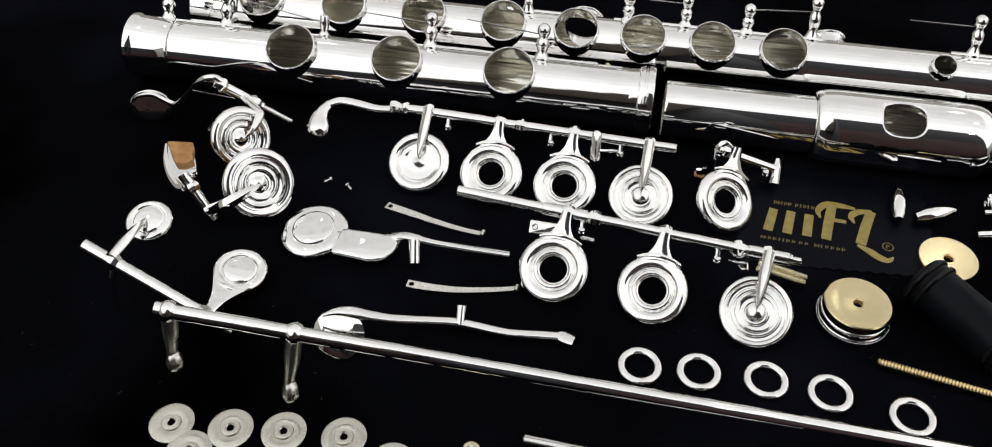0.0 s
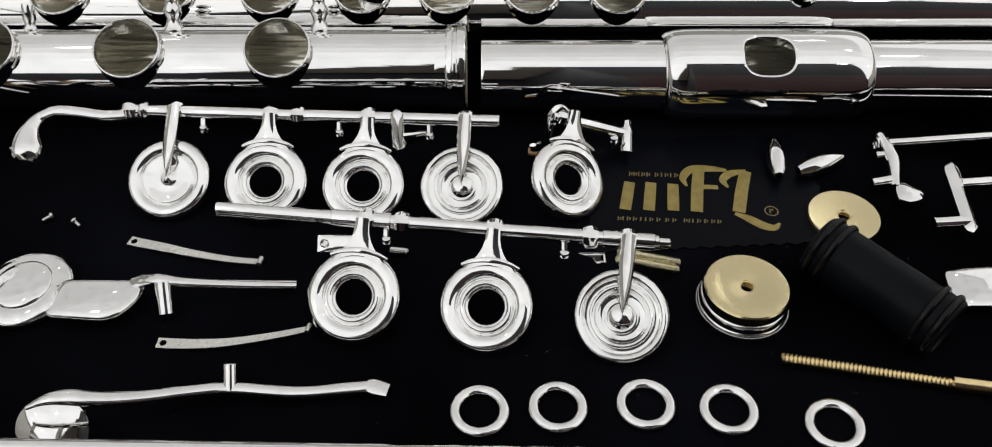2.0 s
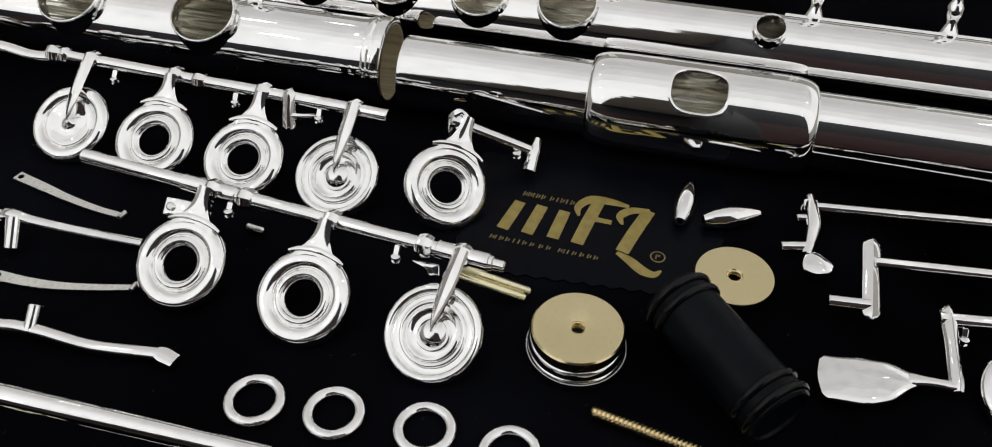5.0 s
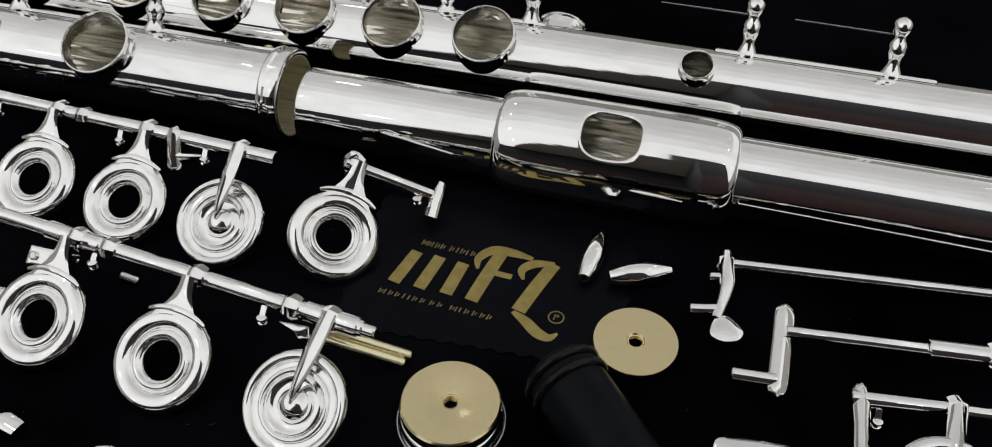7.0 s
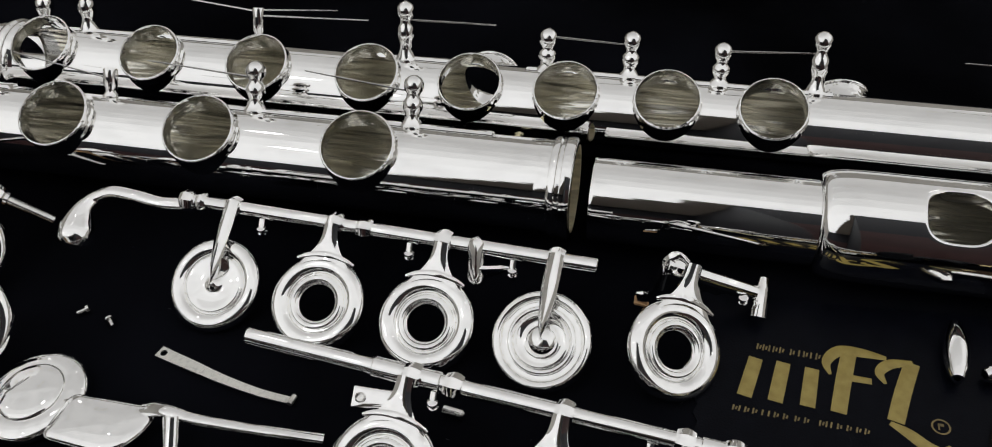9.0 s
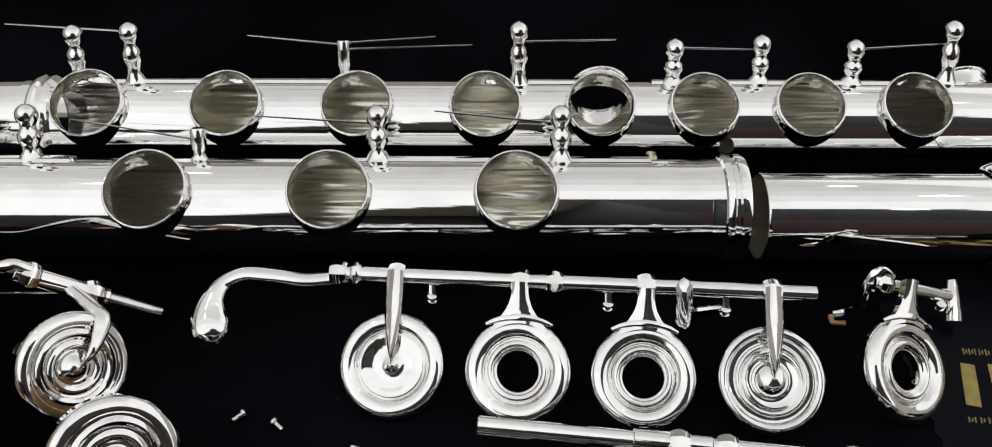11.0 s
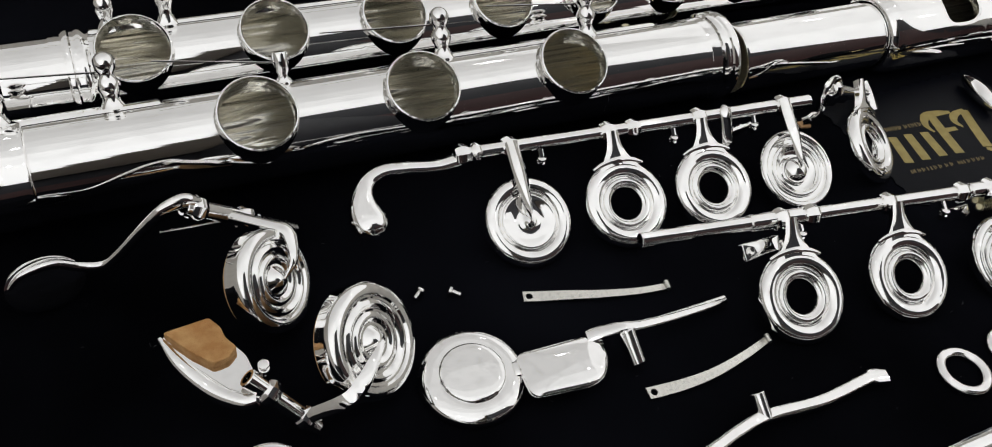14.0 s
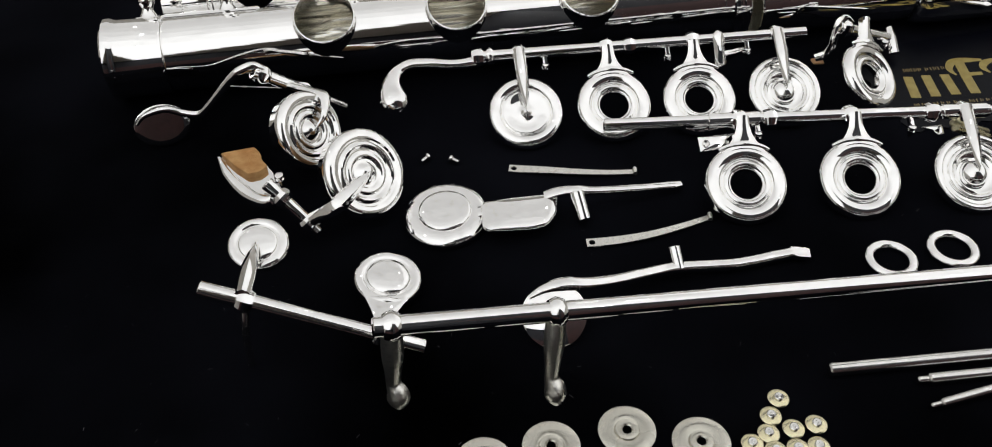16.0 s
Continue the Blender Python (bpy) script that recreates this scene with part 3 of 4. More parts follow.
strap(foot, -84, -52, FOOT, 9.9, radians(28))
strap(foot, -2, 63, FOOT, 9.9, radians(34))
for px, kind in ((-81, True), (-60.5, True), (-27, False), (8.6, True), (45.0, True)):
    post(foot, px, FOOT, 9.9, radians(30), 11.3 if kind else 6.6, kind)
needle(foot, (8, 15.2, 25.5), (-18, 15.8, 27.0))
needle(foot, (44.5, 15.4, 25.5), (20, 16.0, 28.0))
needle(foot, (-60.5, 15.0, 25.5), (-84, 16.5, 26.5))
needle(foot, (-27, 13.0, 23.0), (-52, 15.0, 26.5))

# ---- body joint ----
BODY = (32.2, 11.2)
body = thing("body_joint", (110, 32, 0), "polished silver flute body tube with a row of tone holes", "flute tube")
BODY_HOLES = [(-54.1, 7.3), (-24.9, 7.1), (2.7, 7.1), (29.9, 7.1), (54.3, 6.9), (76.3, 6.9), (98.7, 6.9), (121.3, 7.0), (170.6, 3.4)]
for inner, r, mat in ((False, 9.9, SILVER_TUBE), (True, 9.5, SILVER_BORE)):
    for mid, holes in ((radians(60), [(x, r_, TIP - radians(60)) for x, r_ in BODY_HOLES]), (radians(240), [(56.0, 6.7, radians(36))])):
        b_, n_ = tube_shell(-70.0, 318.0, r, BODY, mid, math.pi, holes, inner)
        part("tube_wall" if not inner else "bore", b_, mat, body, normals=n_)
for hx, hr in BODY_HOLES:
    part("tone_hole", chimney(hx, hr, 9.9, BODY, TIP, 11.9 if hr > 5 else 12.4, 0.36 if hr > 5 else 0.28), SILVER_RIM, body)
for hx, hr, turn in ((56.0, 6.7, -84), (137.0, 6.0, -68)):
    part("tone_hole", chimney(hx, hr, 9.9, BODY, radians(turn), 11.6), SILVER_RIM, body)
ALONG = axes((0, *BODY), (1, 0, 0), (0, 0, 1))
part("tenon", lathe([(9.1, -80), (9.6, -80), (9.7, -79.6), (9.7, -67), (9.1, -67)], ALONG, 72, True), SILVER_TUBE, body)
part("tenon_ring", lathe([(9.5, -67.6), (10.6, -67.6), (11.0, -66.9), (11.0, -66.2), (10.6, -65.8), (10.6, -65.2), (10.9, -64.6), (10.9, -63.8), (10.3, -63.0), (9.95, -62.4), (9.5, -62.4)], ALONG, 72, True), SILVER, body)
part("barrel_ring", lathe([(9.5, 300), (10.4, 300), (10.9, 301), (10.9, 303), (10.3, 304), (10.3, 317), (10.8, 318.5), (10.4, 320), (9.5, 320)], ALONG, 72, True), SILVER_TUBE, body)
strap(body, -62, -2, BODY, 9.9, radians(24))
strap(body, 30, 58, BODY, 9.9, radians(24))
strap(body, 66, 134, BODY, 9.9, radians(24))
strap(body, 174, 222, BODY, 9.9, radians(24))
for px, lean, tall in ((-46.0, 20, 13.0), (-58.0, 20, 12.4), (37.0, 18, 13.6), (70.6, 20, 9.8), (89.5, 24, 10.4), (109.6, 22, 9.6), (130.4, 24, 13.6), (181.0, 24, 13.0), (212.5, 24, 13.0)):
    post(body, px, BODY, 9.9, radians(lean), tall, True)
post(body, -0.8, BODY, 9.9, radians(26), 9.0, False)
needle(body, (-46, 39.5, 30.5), (-74, 43, 30.0))
needle(body, (-1, 39.4, 27.4), (-21.5, 41.0, 28.6))
needle(body, (-0.5, 39.2, 26.4), (27, 40, 27.0))
needle(body, (-0.5, 39.8, 27.6), (19, 41.6, 28.0))
needle(body, (37, 38.4, 29.0), (58, 40, 28.5))
needle(body, (71, 37.2, 28.4), (88.5, 38.0, 27.4))
needle(body, (110, 37.5, 28.0), (129.5, 39.0, 28.4))
needle(body, (181, 39.8, 28.2), (160, 41, 27.6))
needle(body, (212, 39.8, 28.2), (190, 41, 27.8))
m = axes((66.0, BODY[0] - 9.6 * math.sin(radians(100)), BODY[1] + 9.6 * math.cos(radians(100))), (0, -1, -0.1))
part("pillar_stub", lathe([(0, -0.3), (1.4, -0.3), (1.4, 0.6), (1.0, 1.0), (1.0, 2.4), (1.3, 2.7), (1.3, 3.4), (0, 3.6)], m, 16), BRASS, body, "pale brass key stop")

# ---- head joint with its lip plate ----
HEAD = (5.4, 9.3)
head = thing("head_joint", (190, 5, 0), "polished silver flute head joint with lip plate", "flute tube")
for inner, r, mat in ((False, 8.95, SILVER_TUBE), (True, 8.5, SILVER_BORE)):
    for mid, holes in ((radians(26), [(156.0, 7.2)]), (radians(206), [])):
        b_, n_ = tube_shell(85.6, 292.0, r, HEAD, mid, math.pi, holes, inner)
        part("tube_wall" if not inner else "bore", b_, mat, head, normals=n_)
ALONG = axes((0, *HEAD), (1, 0, 0), (0, 0, 1))
part("end_lip", lathe([(8.5, 85.4), (8.9, 85.4), (8.98, 85.6), (8.98, 86.2), (8.5, 86.2)], ALONG, 72, True), SILVER, head)
part("crown", lathe([(8.0, 291), (9.6, 291), (9.9, 292), (9.9, 294), (9.4, 295), (9.6, 303), (8.6, 306), (4, 307.4), (0, 307.6)], ALONG, 64), SILVER, head)


def lip_plate():
    """A swelling plate round the tube, rounded off at its ends, with a soft-cornered blow hole through it."""
    bm = bmesh.new()
    x0, x1, mid = 131.0, 182.6, radians(26)
    a0, a1 = radians(-98), radians(138)

    def radius(x, a):
        u = abs((x - (x0 + x1) / 2) / ((x1 - x0) / 2))
        v = abs((a - (a0 + a1) / 2) / ((a1 - a0) / 2))
        return 9.15 + 2.6 * max(0.0, 1 - u ** 9) ** 0.45 * max(0.0, 1 - v ** 12) ** 0.5

    def at(x, a, drop=0.0):
        r = radius(x, a) - drop
        return bm.verts.new((x, HEAD[0] - math.sin(a) * r, HEAD[1] + math.cos(a) * r))

    hx, hw, hh = 156.0, 6.1, 5.55
    half, wide = 8.0, radians(44)

    def grid(xa, xb, b0, b1, ni, nj, ease=0):
        rows = []
        for i in range(ni + 1):
            f = i / ni
            if ease < 0:
                f = 1 - math.cos(f * math.pi / 2)
            if ease > 0:
                f = math.sin(f * math.pi / 2)
            rows.append([at(xa + (xb - xa) * f, b0 + (b1 - b0) * j / nj) for j in range(nj + 1)])
        for a, b in zip(rows, rows[1:]):
            for j in range(nj):
                bm.faces.new((a[j], b[j], b[j + 1], a[j + 1]))

    n, k = 64, 6
    grid(x0, hx - half, a0, a1, 26, 48, -1)
    grid(hx + half, x1, a0, a1, 26, 48, 1)
    grid(hx - half, hx + half, a0, mid - wide, 8, 16)
    grid(hx - half, hx + half, mid + wide, a1, 8, 16)
    rings = []

    def shape(i):
        p = 2 * math.pi * i / n
        c, s = math.cos(p), math.sin(p)
        e = 2 / 2.9
        return math.copysign(abs(c) ** e, c), math.copysign(abs(s) ** e, s), c / max(abs(c), abs(s)), s / max(abs(c), abs(s))

    for drop, shrink in ((3.0, 1.0), (1.2, 0.15), (0.35, 0.05), (0.08, 0.25)):
        ring = []
        for i in range(n):
            c, s, _, _ = shape(i)
            ring.append(at(hx + (hw + shrink) * c, mid + (hh + shrink) * s / 11.75, drop))
        rings.append(ring)
    for q in range(k + 1):
        f, ring = q / k, []
        for i in range(n):
            c, s, cs, ss = shape(i)
            ring.append(at(hx + (1 - f) * (hw + 0.5) * c + f * half * cs, mid + (1 - f) * (hh + 0.5) * s / 11.75 + f * wide * ss))
        rings.append(ring)
    for a, b in zip(rings, rings[1:]):
        for i in range(n):
            j = (i + 1) % n
            bm.faces.new((a[i], b[i], b[j], a[j]))
    return bm


part("lip_plate", lip_plate(), SILVER_TUBE, head, "swelling polished lip plate with rounded blow hole")

# ---- key sections: rods with cups ----
TILTED = V((0, -math.sin(radians(31)), math.cos(radians(31))))


def key_section(name, base, label, p0, p1, cups, yaw, bore=0.0, size=1.0):
    """A rod that carries cups: (kind, top of the cup, x of its hub on the rod)."""
    ob = thing(name, base, label, "flute key")
    p0, p1 = V(p0), V(p1)
    along = (p1 - p0).normalized()
    part("rod", rod(p0, p1, 1.5, 28, bore), SILVER, ob)
    n = Matrix.Rotation(radians(yaw), 3, "Z") @ TILTED
    for kind, top, hx in cups:
        hub = p0 + along * ((hx - p0.x) / along.x)
        side = n.cross(V(top) - hub)
        m = cup_frame(top, n, -side.normalized(), 3.05 if kind == "ring" else 2.9)
        if (m.inverted() @ hub).y < 0:
            m = m @ Matrix.Rotation(math.pi, 4, "Z")
        c_ = part("cup", lathe(scaled({"ring": RING_CUP, "solid": SOLID_CUP, "dish": DISH_CUP}[kind], size), m, 64), SILVER, ob, "open ring cup" if kind == "ring" else "closed dished cup")
        local = m.inverted() @ hub
        part("hub", collar(hub, along, 2.5, 1.6), SILVER, ob)
        if kind == "ring":
            turned = m @ Matrix.Rotation(math.atan2(-local.x, local.y), 4, "Z")
            arm_ = part("arm", fork(turned, math.hypot(local.x, local.y) - 0.6), SILVER, ob)
            part("brace", brace(turned), SILVER, arm_)
        else:
            part("arm", point_arm(hub + n * 1.2, m @ V((0, 0, 3.7 if kind == "dish" else 3.3)), n), SILVER, ob)
    return ob, p0, along


upper, p0, al = key_section("key_section", (45, -26, 0), "polished silver key section with four cups and curved touchpiece",
                            (3.5, -14.6, 14.2), (89.6, -20.6, 15.6),
                            [("solid", (13.4, -30.0, 7.1), 13.9), ("ring", (36.0, -31.8, 7.9), 36.6), ("ring", (58.3, -32.8, 7.5), 59.3), ("dish", (80.9, -33.4, 7.6), 81.7)], -3.5, 0.0, 1.025)
on = lambda p, d, x: p + d * ((x - p.x) / d.x)
part("touchpiece", sweep([(6, -14.8, 13.8, 1.3, 1.2), (2, -15.2, 13.4, 1.6, 1.3), (-3, -15.8, 13.6, 1.5, 1.2), (-9, -15.4, 14.4, 1.5, 1.1), (-14, -15.2, 14.6, 1.5, 1.1),
                          (-17.4, -16.3, 13.7, 1.6, 1.2), (-19.1, -18.6, 12.6, 2.2, 1.8), (-19.7, -21.1, 11.2, 3.2, 2.5), (-19.4, -23.7, 9.9, 3.9, 3.1), (-18.9, -25.5, 9.1, 3.5, 2.9), (-18.6, -26.7, 8.7, 2.2, 1.9), (-18.5, -27.3, 8.5, 0.4, 0.4)], power=2.1), SILVER, upper, "teardrop touchpiece on curved arm")
part("touchpiece_hub", collar(on(p0, al, 3.2), al, 2.5, 1.5), SILVER, upper)
part("touchpiece_hub", collar(on(p0, al, 6.4), al, 2.3, 1.0), SILVER, upper)
part("collar", collar(on(p0, al, 42.8), al, 2.2, 1.5), SILVER, upper)
k = on(p0, al, 66.0)
part("kicker", sweep([(*(k + V((0, 0.9, 1.7))), 0.5, 0.5), (*(k + V((0, -0.6, 1.5))), 1.5, 1.0), (*(k + V((0.2, -2.6, -1.4))), 1.6, 1.2), (*(k + V((0.4, -4.4, -4.6))), 1.7, 1.2), (*(k + V((0.4, -4.8, -5.2))), 1.2, 0.9)], power=1.6, seg=8), SILVER, upper)
part("kicker", sweep([(*(k + V((1.4, -3.4, -3.4))), 0.6, 1.9), (*(k + V((3.8, -3.0, -2.8))), 0.6, 1.2), (*(k + V((6.8, -2.6, -2.0))), 0.5, 0.5)], power=3, seg=8), SILVER, upper)
for sx in (20.5, 52.5, 73.5):
    q = on(p0, al, sx)
    lug = part("screw_lug", sweep([(*(q + V((0, -0.8, -0.6))), 0.7, 0.6), (*(q + V((0, -2.6, -2.4))), 0.7, 0.6)], power=3, seg=8, steps=3), SILVER, upper)
    tiny_screw(lug, q + V((0, -2.7, -3.0)))

lower_keys, p0, al = key_section("key_section", (80, -58, 0), "polished silver key section with three cups on long rod",
                                 (29.2, -46.0, 12.9), (122.0, -56.2, 12.7),
                                 [("ring", (59.2, -65.3, 7.0), 61.3), ("ring", (86.3, -67.8, 6.6), 88.2), ("dish", (113.5, -70.5, 6.6), 115.7)], -6.2, 0.7, 1.035)
part("sleeve", rod(on(p0, al, 54.0), on(p0, al, 66.5), 1.85, 24, 1.5), SILVER, lower_keys)
part("sleeve", rod(on(p0, al, 110.5), on(p0, al, 121.2), 1.8, 24, 1.5), SILVER, lower_keys)
part("pivot_tip", rod(on(p0, al, 121.6), on(p0, al, 124.4), 1.1, 20, 0.0, 0.3), SILVER, lower_keys)
for cx in (68.8, 108.0):
    part("collar", collar(on(p0, al, cx), al, 2.45, 1.6), SILVER, lower_keys)
k = on(p0, al, 55.5)
part("bridge_lug", slab(rounded([(-5.0, -2.2), (4.6, -1.8), (5.0, 1.6), (-5.0, 1.6)], 0.35), 1.8, axes(k + V((0.4, -4.0, -3.2)), (0.05, -0.55, 0.83)), 0.4, 0.25), SILVER, lower_keys)
part("bridge_screw", lathe([(0, -1), (0.9, -1), (0.95, 0.4), (0.7, 0.6), (0, 0.4)], axes(k + V((-3.0, -4.4, -3.2)), (0, -0.55, 0.83)), 16), STEEL, lower_keys)
k = on(p0, al, 106.5)
part("wedge_lug", slab(rounded([(-2.6, 0.9), (3.2, 0.9), (3.6, -1.4), (1.8, -2.0), (0.2, -0.2)], 0.35), 1.2, axes(k + V((1.5, -2.6, -3.4)), (0.1, -0.72, 0.68)), 0.4, 0.2), SILVER, lower_keys)
for sx in (65.5, 102.6):
    q = on(p0, al, sx)
    lug = part("screw_lug", sweep([(*(q + V((0, -0.8, -0.6))), 0.7, 0.6), (*(q + V((0, -3.0, -2.2))), 0.7, 0.6)], power=3, seg=8, steps=3), SILVER, lower_keys)
    tiny_screw(lug, q + V((0, -3.1, -2.8)))

for off in (0.0, 2.0):
    part("pivot_pin", rod((113.6 + off * 0.3, -57.6 + off, 9.4), (127.9 + off * 0.3, -53.6 + off, 1.3), 0.95, 18, 0.0, 0.3), BRASS, lower_keys, "pale brass pivot pin")
solid("loose_pin", rod((65.0, -47.2, 0.95), (69.3, -47.8, 0.95), 0.9, 16, 0.0, 0.3), STEEL, (67.1, -47.5, 0), "short dull steel pin lying on the cloth", "pin")

# single ring key with a short rod
trill = thing("ring_key", (106, -25, 0), "polished silver single ring key with short rod", "flute key")
n = V((0.42, -0.47, 0.77)).normalized()
top, hub, end = V((106.0, -31.4, 7.8)), V((104.6, -14.2, 11.2)), V((120.6, -11.6, 4.4))
m = cup_frame(top, n, (1, 0.2, 0), 3.05)
local = m.inverted() @ hub
part("cup", lathe(RING_CUP, m, 56), SILVER, trill, "open ring cup")
part("arm", fork(m @ Matrix.Rotation(math.atan2(-local.x, local.y), 4, "Z"), math.hypot(local.x, local.y) - 0.4), SILVER, trill)
part("brace", brace(m @ Matrix.Rotation(math.atan2(-local.x, local.y), 4, "Z")), SILVER, trill)
part("rod", rod(hub - (end - hub).normalized() * 2.5, end, 1.4, 24, 0.6), SILVER, trill)
part("hub", collar(hub, end - hub, 2.4, 1.6), SILVER, trill)
part("foot", sweep([(*(end + V((0.9, 2.6, 1.6))), 1.1, 1.1), (*(end + V((0.6, -0.5, 0.2))), 1.5, 1.3), (*(end + V((0.3, -4.4, -2.2))), 1.6, 1.2)], power=1.6, seg=8), SILVER, trill)
q = hub.lerp(end, 0.82)
tiny_screw(trill, q + V((0, -2.3, -1.2)))
part("screw_lug", sweep([(*(q + V((0, -0.6, -0.5))), 0.6, 0.5), (*(q + V((0, -2.2, -1.0))), 0.6, 0.5)], power=3, seg=8, steps=3), SILVER, trill)
tail = part("tail", sweep([(106.0, -14.0, 12.6, 1.0, 0.7), (104.2, -13.6, 13.8, 1.1, 0.7), (102.4, -14.0, 12.3, 1.1, 0.7), (101.6, -15.0, 9.0, 1.1, 0.7), (101.0, -15.7, 5.8, 1.2, 0.7), (99.4, -15.6, 3.8, 1.2, 0.6), (97.4, -15.3, 3.0, 1.0, 0.5)], up=(-0.5, -0.8, 0.3), power=2.6, seg=10), SILVER, trill, "curved tail beside the short rod")
part("cork", slab(rounded([(96.8, -16.4), (99.8, -16.8), (99.8, -14.6), (96.8, -14.2)], 0.4), 0.7, Matrix.Translation((0, 0, 2.3)), 0.2), PAD, tail, "thin brown cork strip")

# ---- lever keys ----
thumb = thing("thumb_key", (8, -60, 0), "polished silver thumb key with round cap and plate", "flute key")
m = axes((-10.9, -58.5, 0.5), (-0.05, -0.05, 1))
part("cup", lathe(scaled(FLAT_CUP, 1.14), m, 64), SILVER, thumb, "round flat cap with raised centre")
part("touch_plate", slab(rounded([(-2.6, -58.0), (14.6, -58.2), (15.4, -60.0), (14.2, -64.6), (11.6, -68.0), (8.4, -68.9), (-3.4, -67.8)], 2.2), 1.5, Matrix.Translation((0, 0, 4.5)), 0.9, 0.7, 6), SILVER, thumb, "smooth D-shaped touch plate")
part("bridge", sweep([(-3.5, -60.5, 3.0, 1.6, 0.7), (0, -60.8, 3.6, 1.7, 0.7)], power=3, steps=3), SILVER, thumb)
part("lever", sweep([(12.5, -59.0, 4.2, 1.4, 0.8), (15.2, -59.3, 5.2, 1.5, 0.9), (19, -60.2, 6.2, 1.3, 0.9), (24, -60.4, 5.4, 1.1, 0.9), (34, -59.4, 3.6, 1.1, 0.9), (46, -57.8, 1.6, 1.1, 0.8)], power=2.6), SILVER, thumb)
part("stem", rod((19.6, -60.6, 6.0), (20.5, -65.8, 1.7), 1.8, 20, 0.8), SILVER, thumb)

side = thing("lever_key", (35, -88, 0), "polished silver lever key with spoon touchpiece and stem", "flute key")
spoon = [(6.9 * math.cos(a) * (1 + 0.10 * math.sin(a)), 6.7 * math.sin(a)) for a in [2 * math.pi * i / 40 for i in range(40)]]
part("touch_plate", slab(spoon, 1.0, axes((7.4, -95.4, 4.6), (-0.05, -0.66, 0.75)), 0.4, 1.3, 8), SILVER, side, "shell-shaped touch plate")
part("lever", sweep([(2.6, -91.8, 7.4, 0.5, 0.4), (6.0, -90.8, 8.3, 1.1, 0.8), (10.0, -90.4, 8.6, 1.6, 1.1), (15.0, -90.2, 7.6, 1.5, 1.1), (22, -88.4, 5.4, 1.35, 1.1), (30, -86.0, 3.6, 1.3, 1.1), (37.5, -84.6, 2.5, 1.3, 1.1), (50, -85.2, 1.9, 1.25, 1.1), (60, -84.2, 1.7, 1.3, 1.0), (63.5, -83.8, 1.6, 1.3, 1.0)], power=2.6), SILVER, side)
part("tip", sweep([(63.4, -83.8, 1.6, 1.35, 1.0), (64.6, -83.9, 1.6, 1.7, 0.8), (67.4, -84.6, 1.4, 1.5, 0.7)], power=4, steps=4), SILVER, side)
part("stem", rod((37.3, -85.0, 2.0), (37.0, -80.6, 5.0), 1.5, 20, 0.7), SILVER, side)

# ---- the two standing foot keys with pads ----
low_c = thing("foot_key", (-50, -22, 0), "polished silver foot key with oval lever plate and padded cup", "flute key")
n = V((0.66, -0.51, 0.53)).normalized()
top = V((-39.7, -34.1, 11.7))
m = cup_frame(top, n, (1, 0.4, 0), 2.8)
cup_ = part("cup", lathe(scaled(RIDGED_CUP, 1.03), m, 56), SILVER, low_c, "closed cup with concentric rings")
part("pad", lathe([(0, -2.7), (8.4, -2.7), (8.9, -2.4), (9.0, -1.7), (0, -1.7)], m, 48), PAD, cup_, "tan pad edge")
t0, t1 = V((-53.0, -19.4, 20.0)), V((-32.2, -15.2, 3.4))
hub = t0.lerp(t1, 0.52)
part("tube", rod(t0, t0.lerp(t1, 0.62), 1.75, 24, 1.2), SILVER, low_c)
part("pivot_rod", rod(t0.lerp(t1, 0.6), t1, 1.15, 18), STEEL, low_c)
part("hub", collar(t0.lerp(t1, 0.10), t1 - t0, 2.6, 1.6), SILVER, low_c)
part("hub", collar(hub, t1 - t0, 2.5, 1.8), SILVER, low_c)
part("arm", sweep([(*t0.lerp(t1, 0.34), 1.1, 0.8), (-42.6, -20.8, 15.0, 1.3, 0.8), (-38.4, -24.6, 15.8, 1.4, 0.8), (-36.4, -26.6, 15.9, 1.5, 0.9), (-36.2, -29.0, 15.2, 1.3, 0.9), (-36.9, -32.6, 14.1, 0.8, 0.7), (*(m @ V((0, 0, 3.8))), 0.2, 0.3)], up=(0.5, -0.3, 0.8), power=2.4), SILVER, low_c)
oval = [(7.0 * math.cos(a), 5.4 * math.sin(a)) for a in [2 * math.pi * i / 36 for i in range(36)]]
part("lever_plate", slab(oval, 0.9, axes((-78.4, -18.0, 5.6), (0.10, -0.93, 0.35), (1, 0.1, 0.05)), 0.35, 0.05), SILVER, low_c, "dark-mirroring oval lever plate")
part("lever", sweep([(-84.2, -18.4, 7.0, 0.4, 0.4), (-81.7, -18.0, 9.2, 0.6, 0.5), (-76.5, -17.8, 10.3, 0.8, 0.6), (-72.2, -18.4, 9.0, 0.9, 0.7), (-68.4, -19.2, 8.8, 1.0, 0.8), (-65.2, -19.6, 11.3, 1.1, 0.8), (-60.2, -19.7, 16.7, 1.2, 0.8),
                     (-56.4, -19.7, 20.2, 1.3, 0.9), (-52.9, -19.3, 21.2, 1.4, 1.1), (-50.5, -18.9, 19.4, 1.4, 1.1)], up=(0, -1, 0.3), power=2.4), SILVER, low_c)
needle(low_c, t0.lerp(t1, 0.30) + V((0, -1.4, -0.6)), (-58.0, -24.5, 20.0))

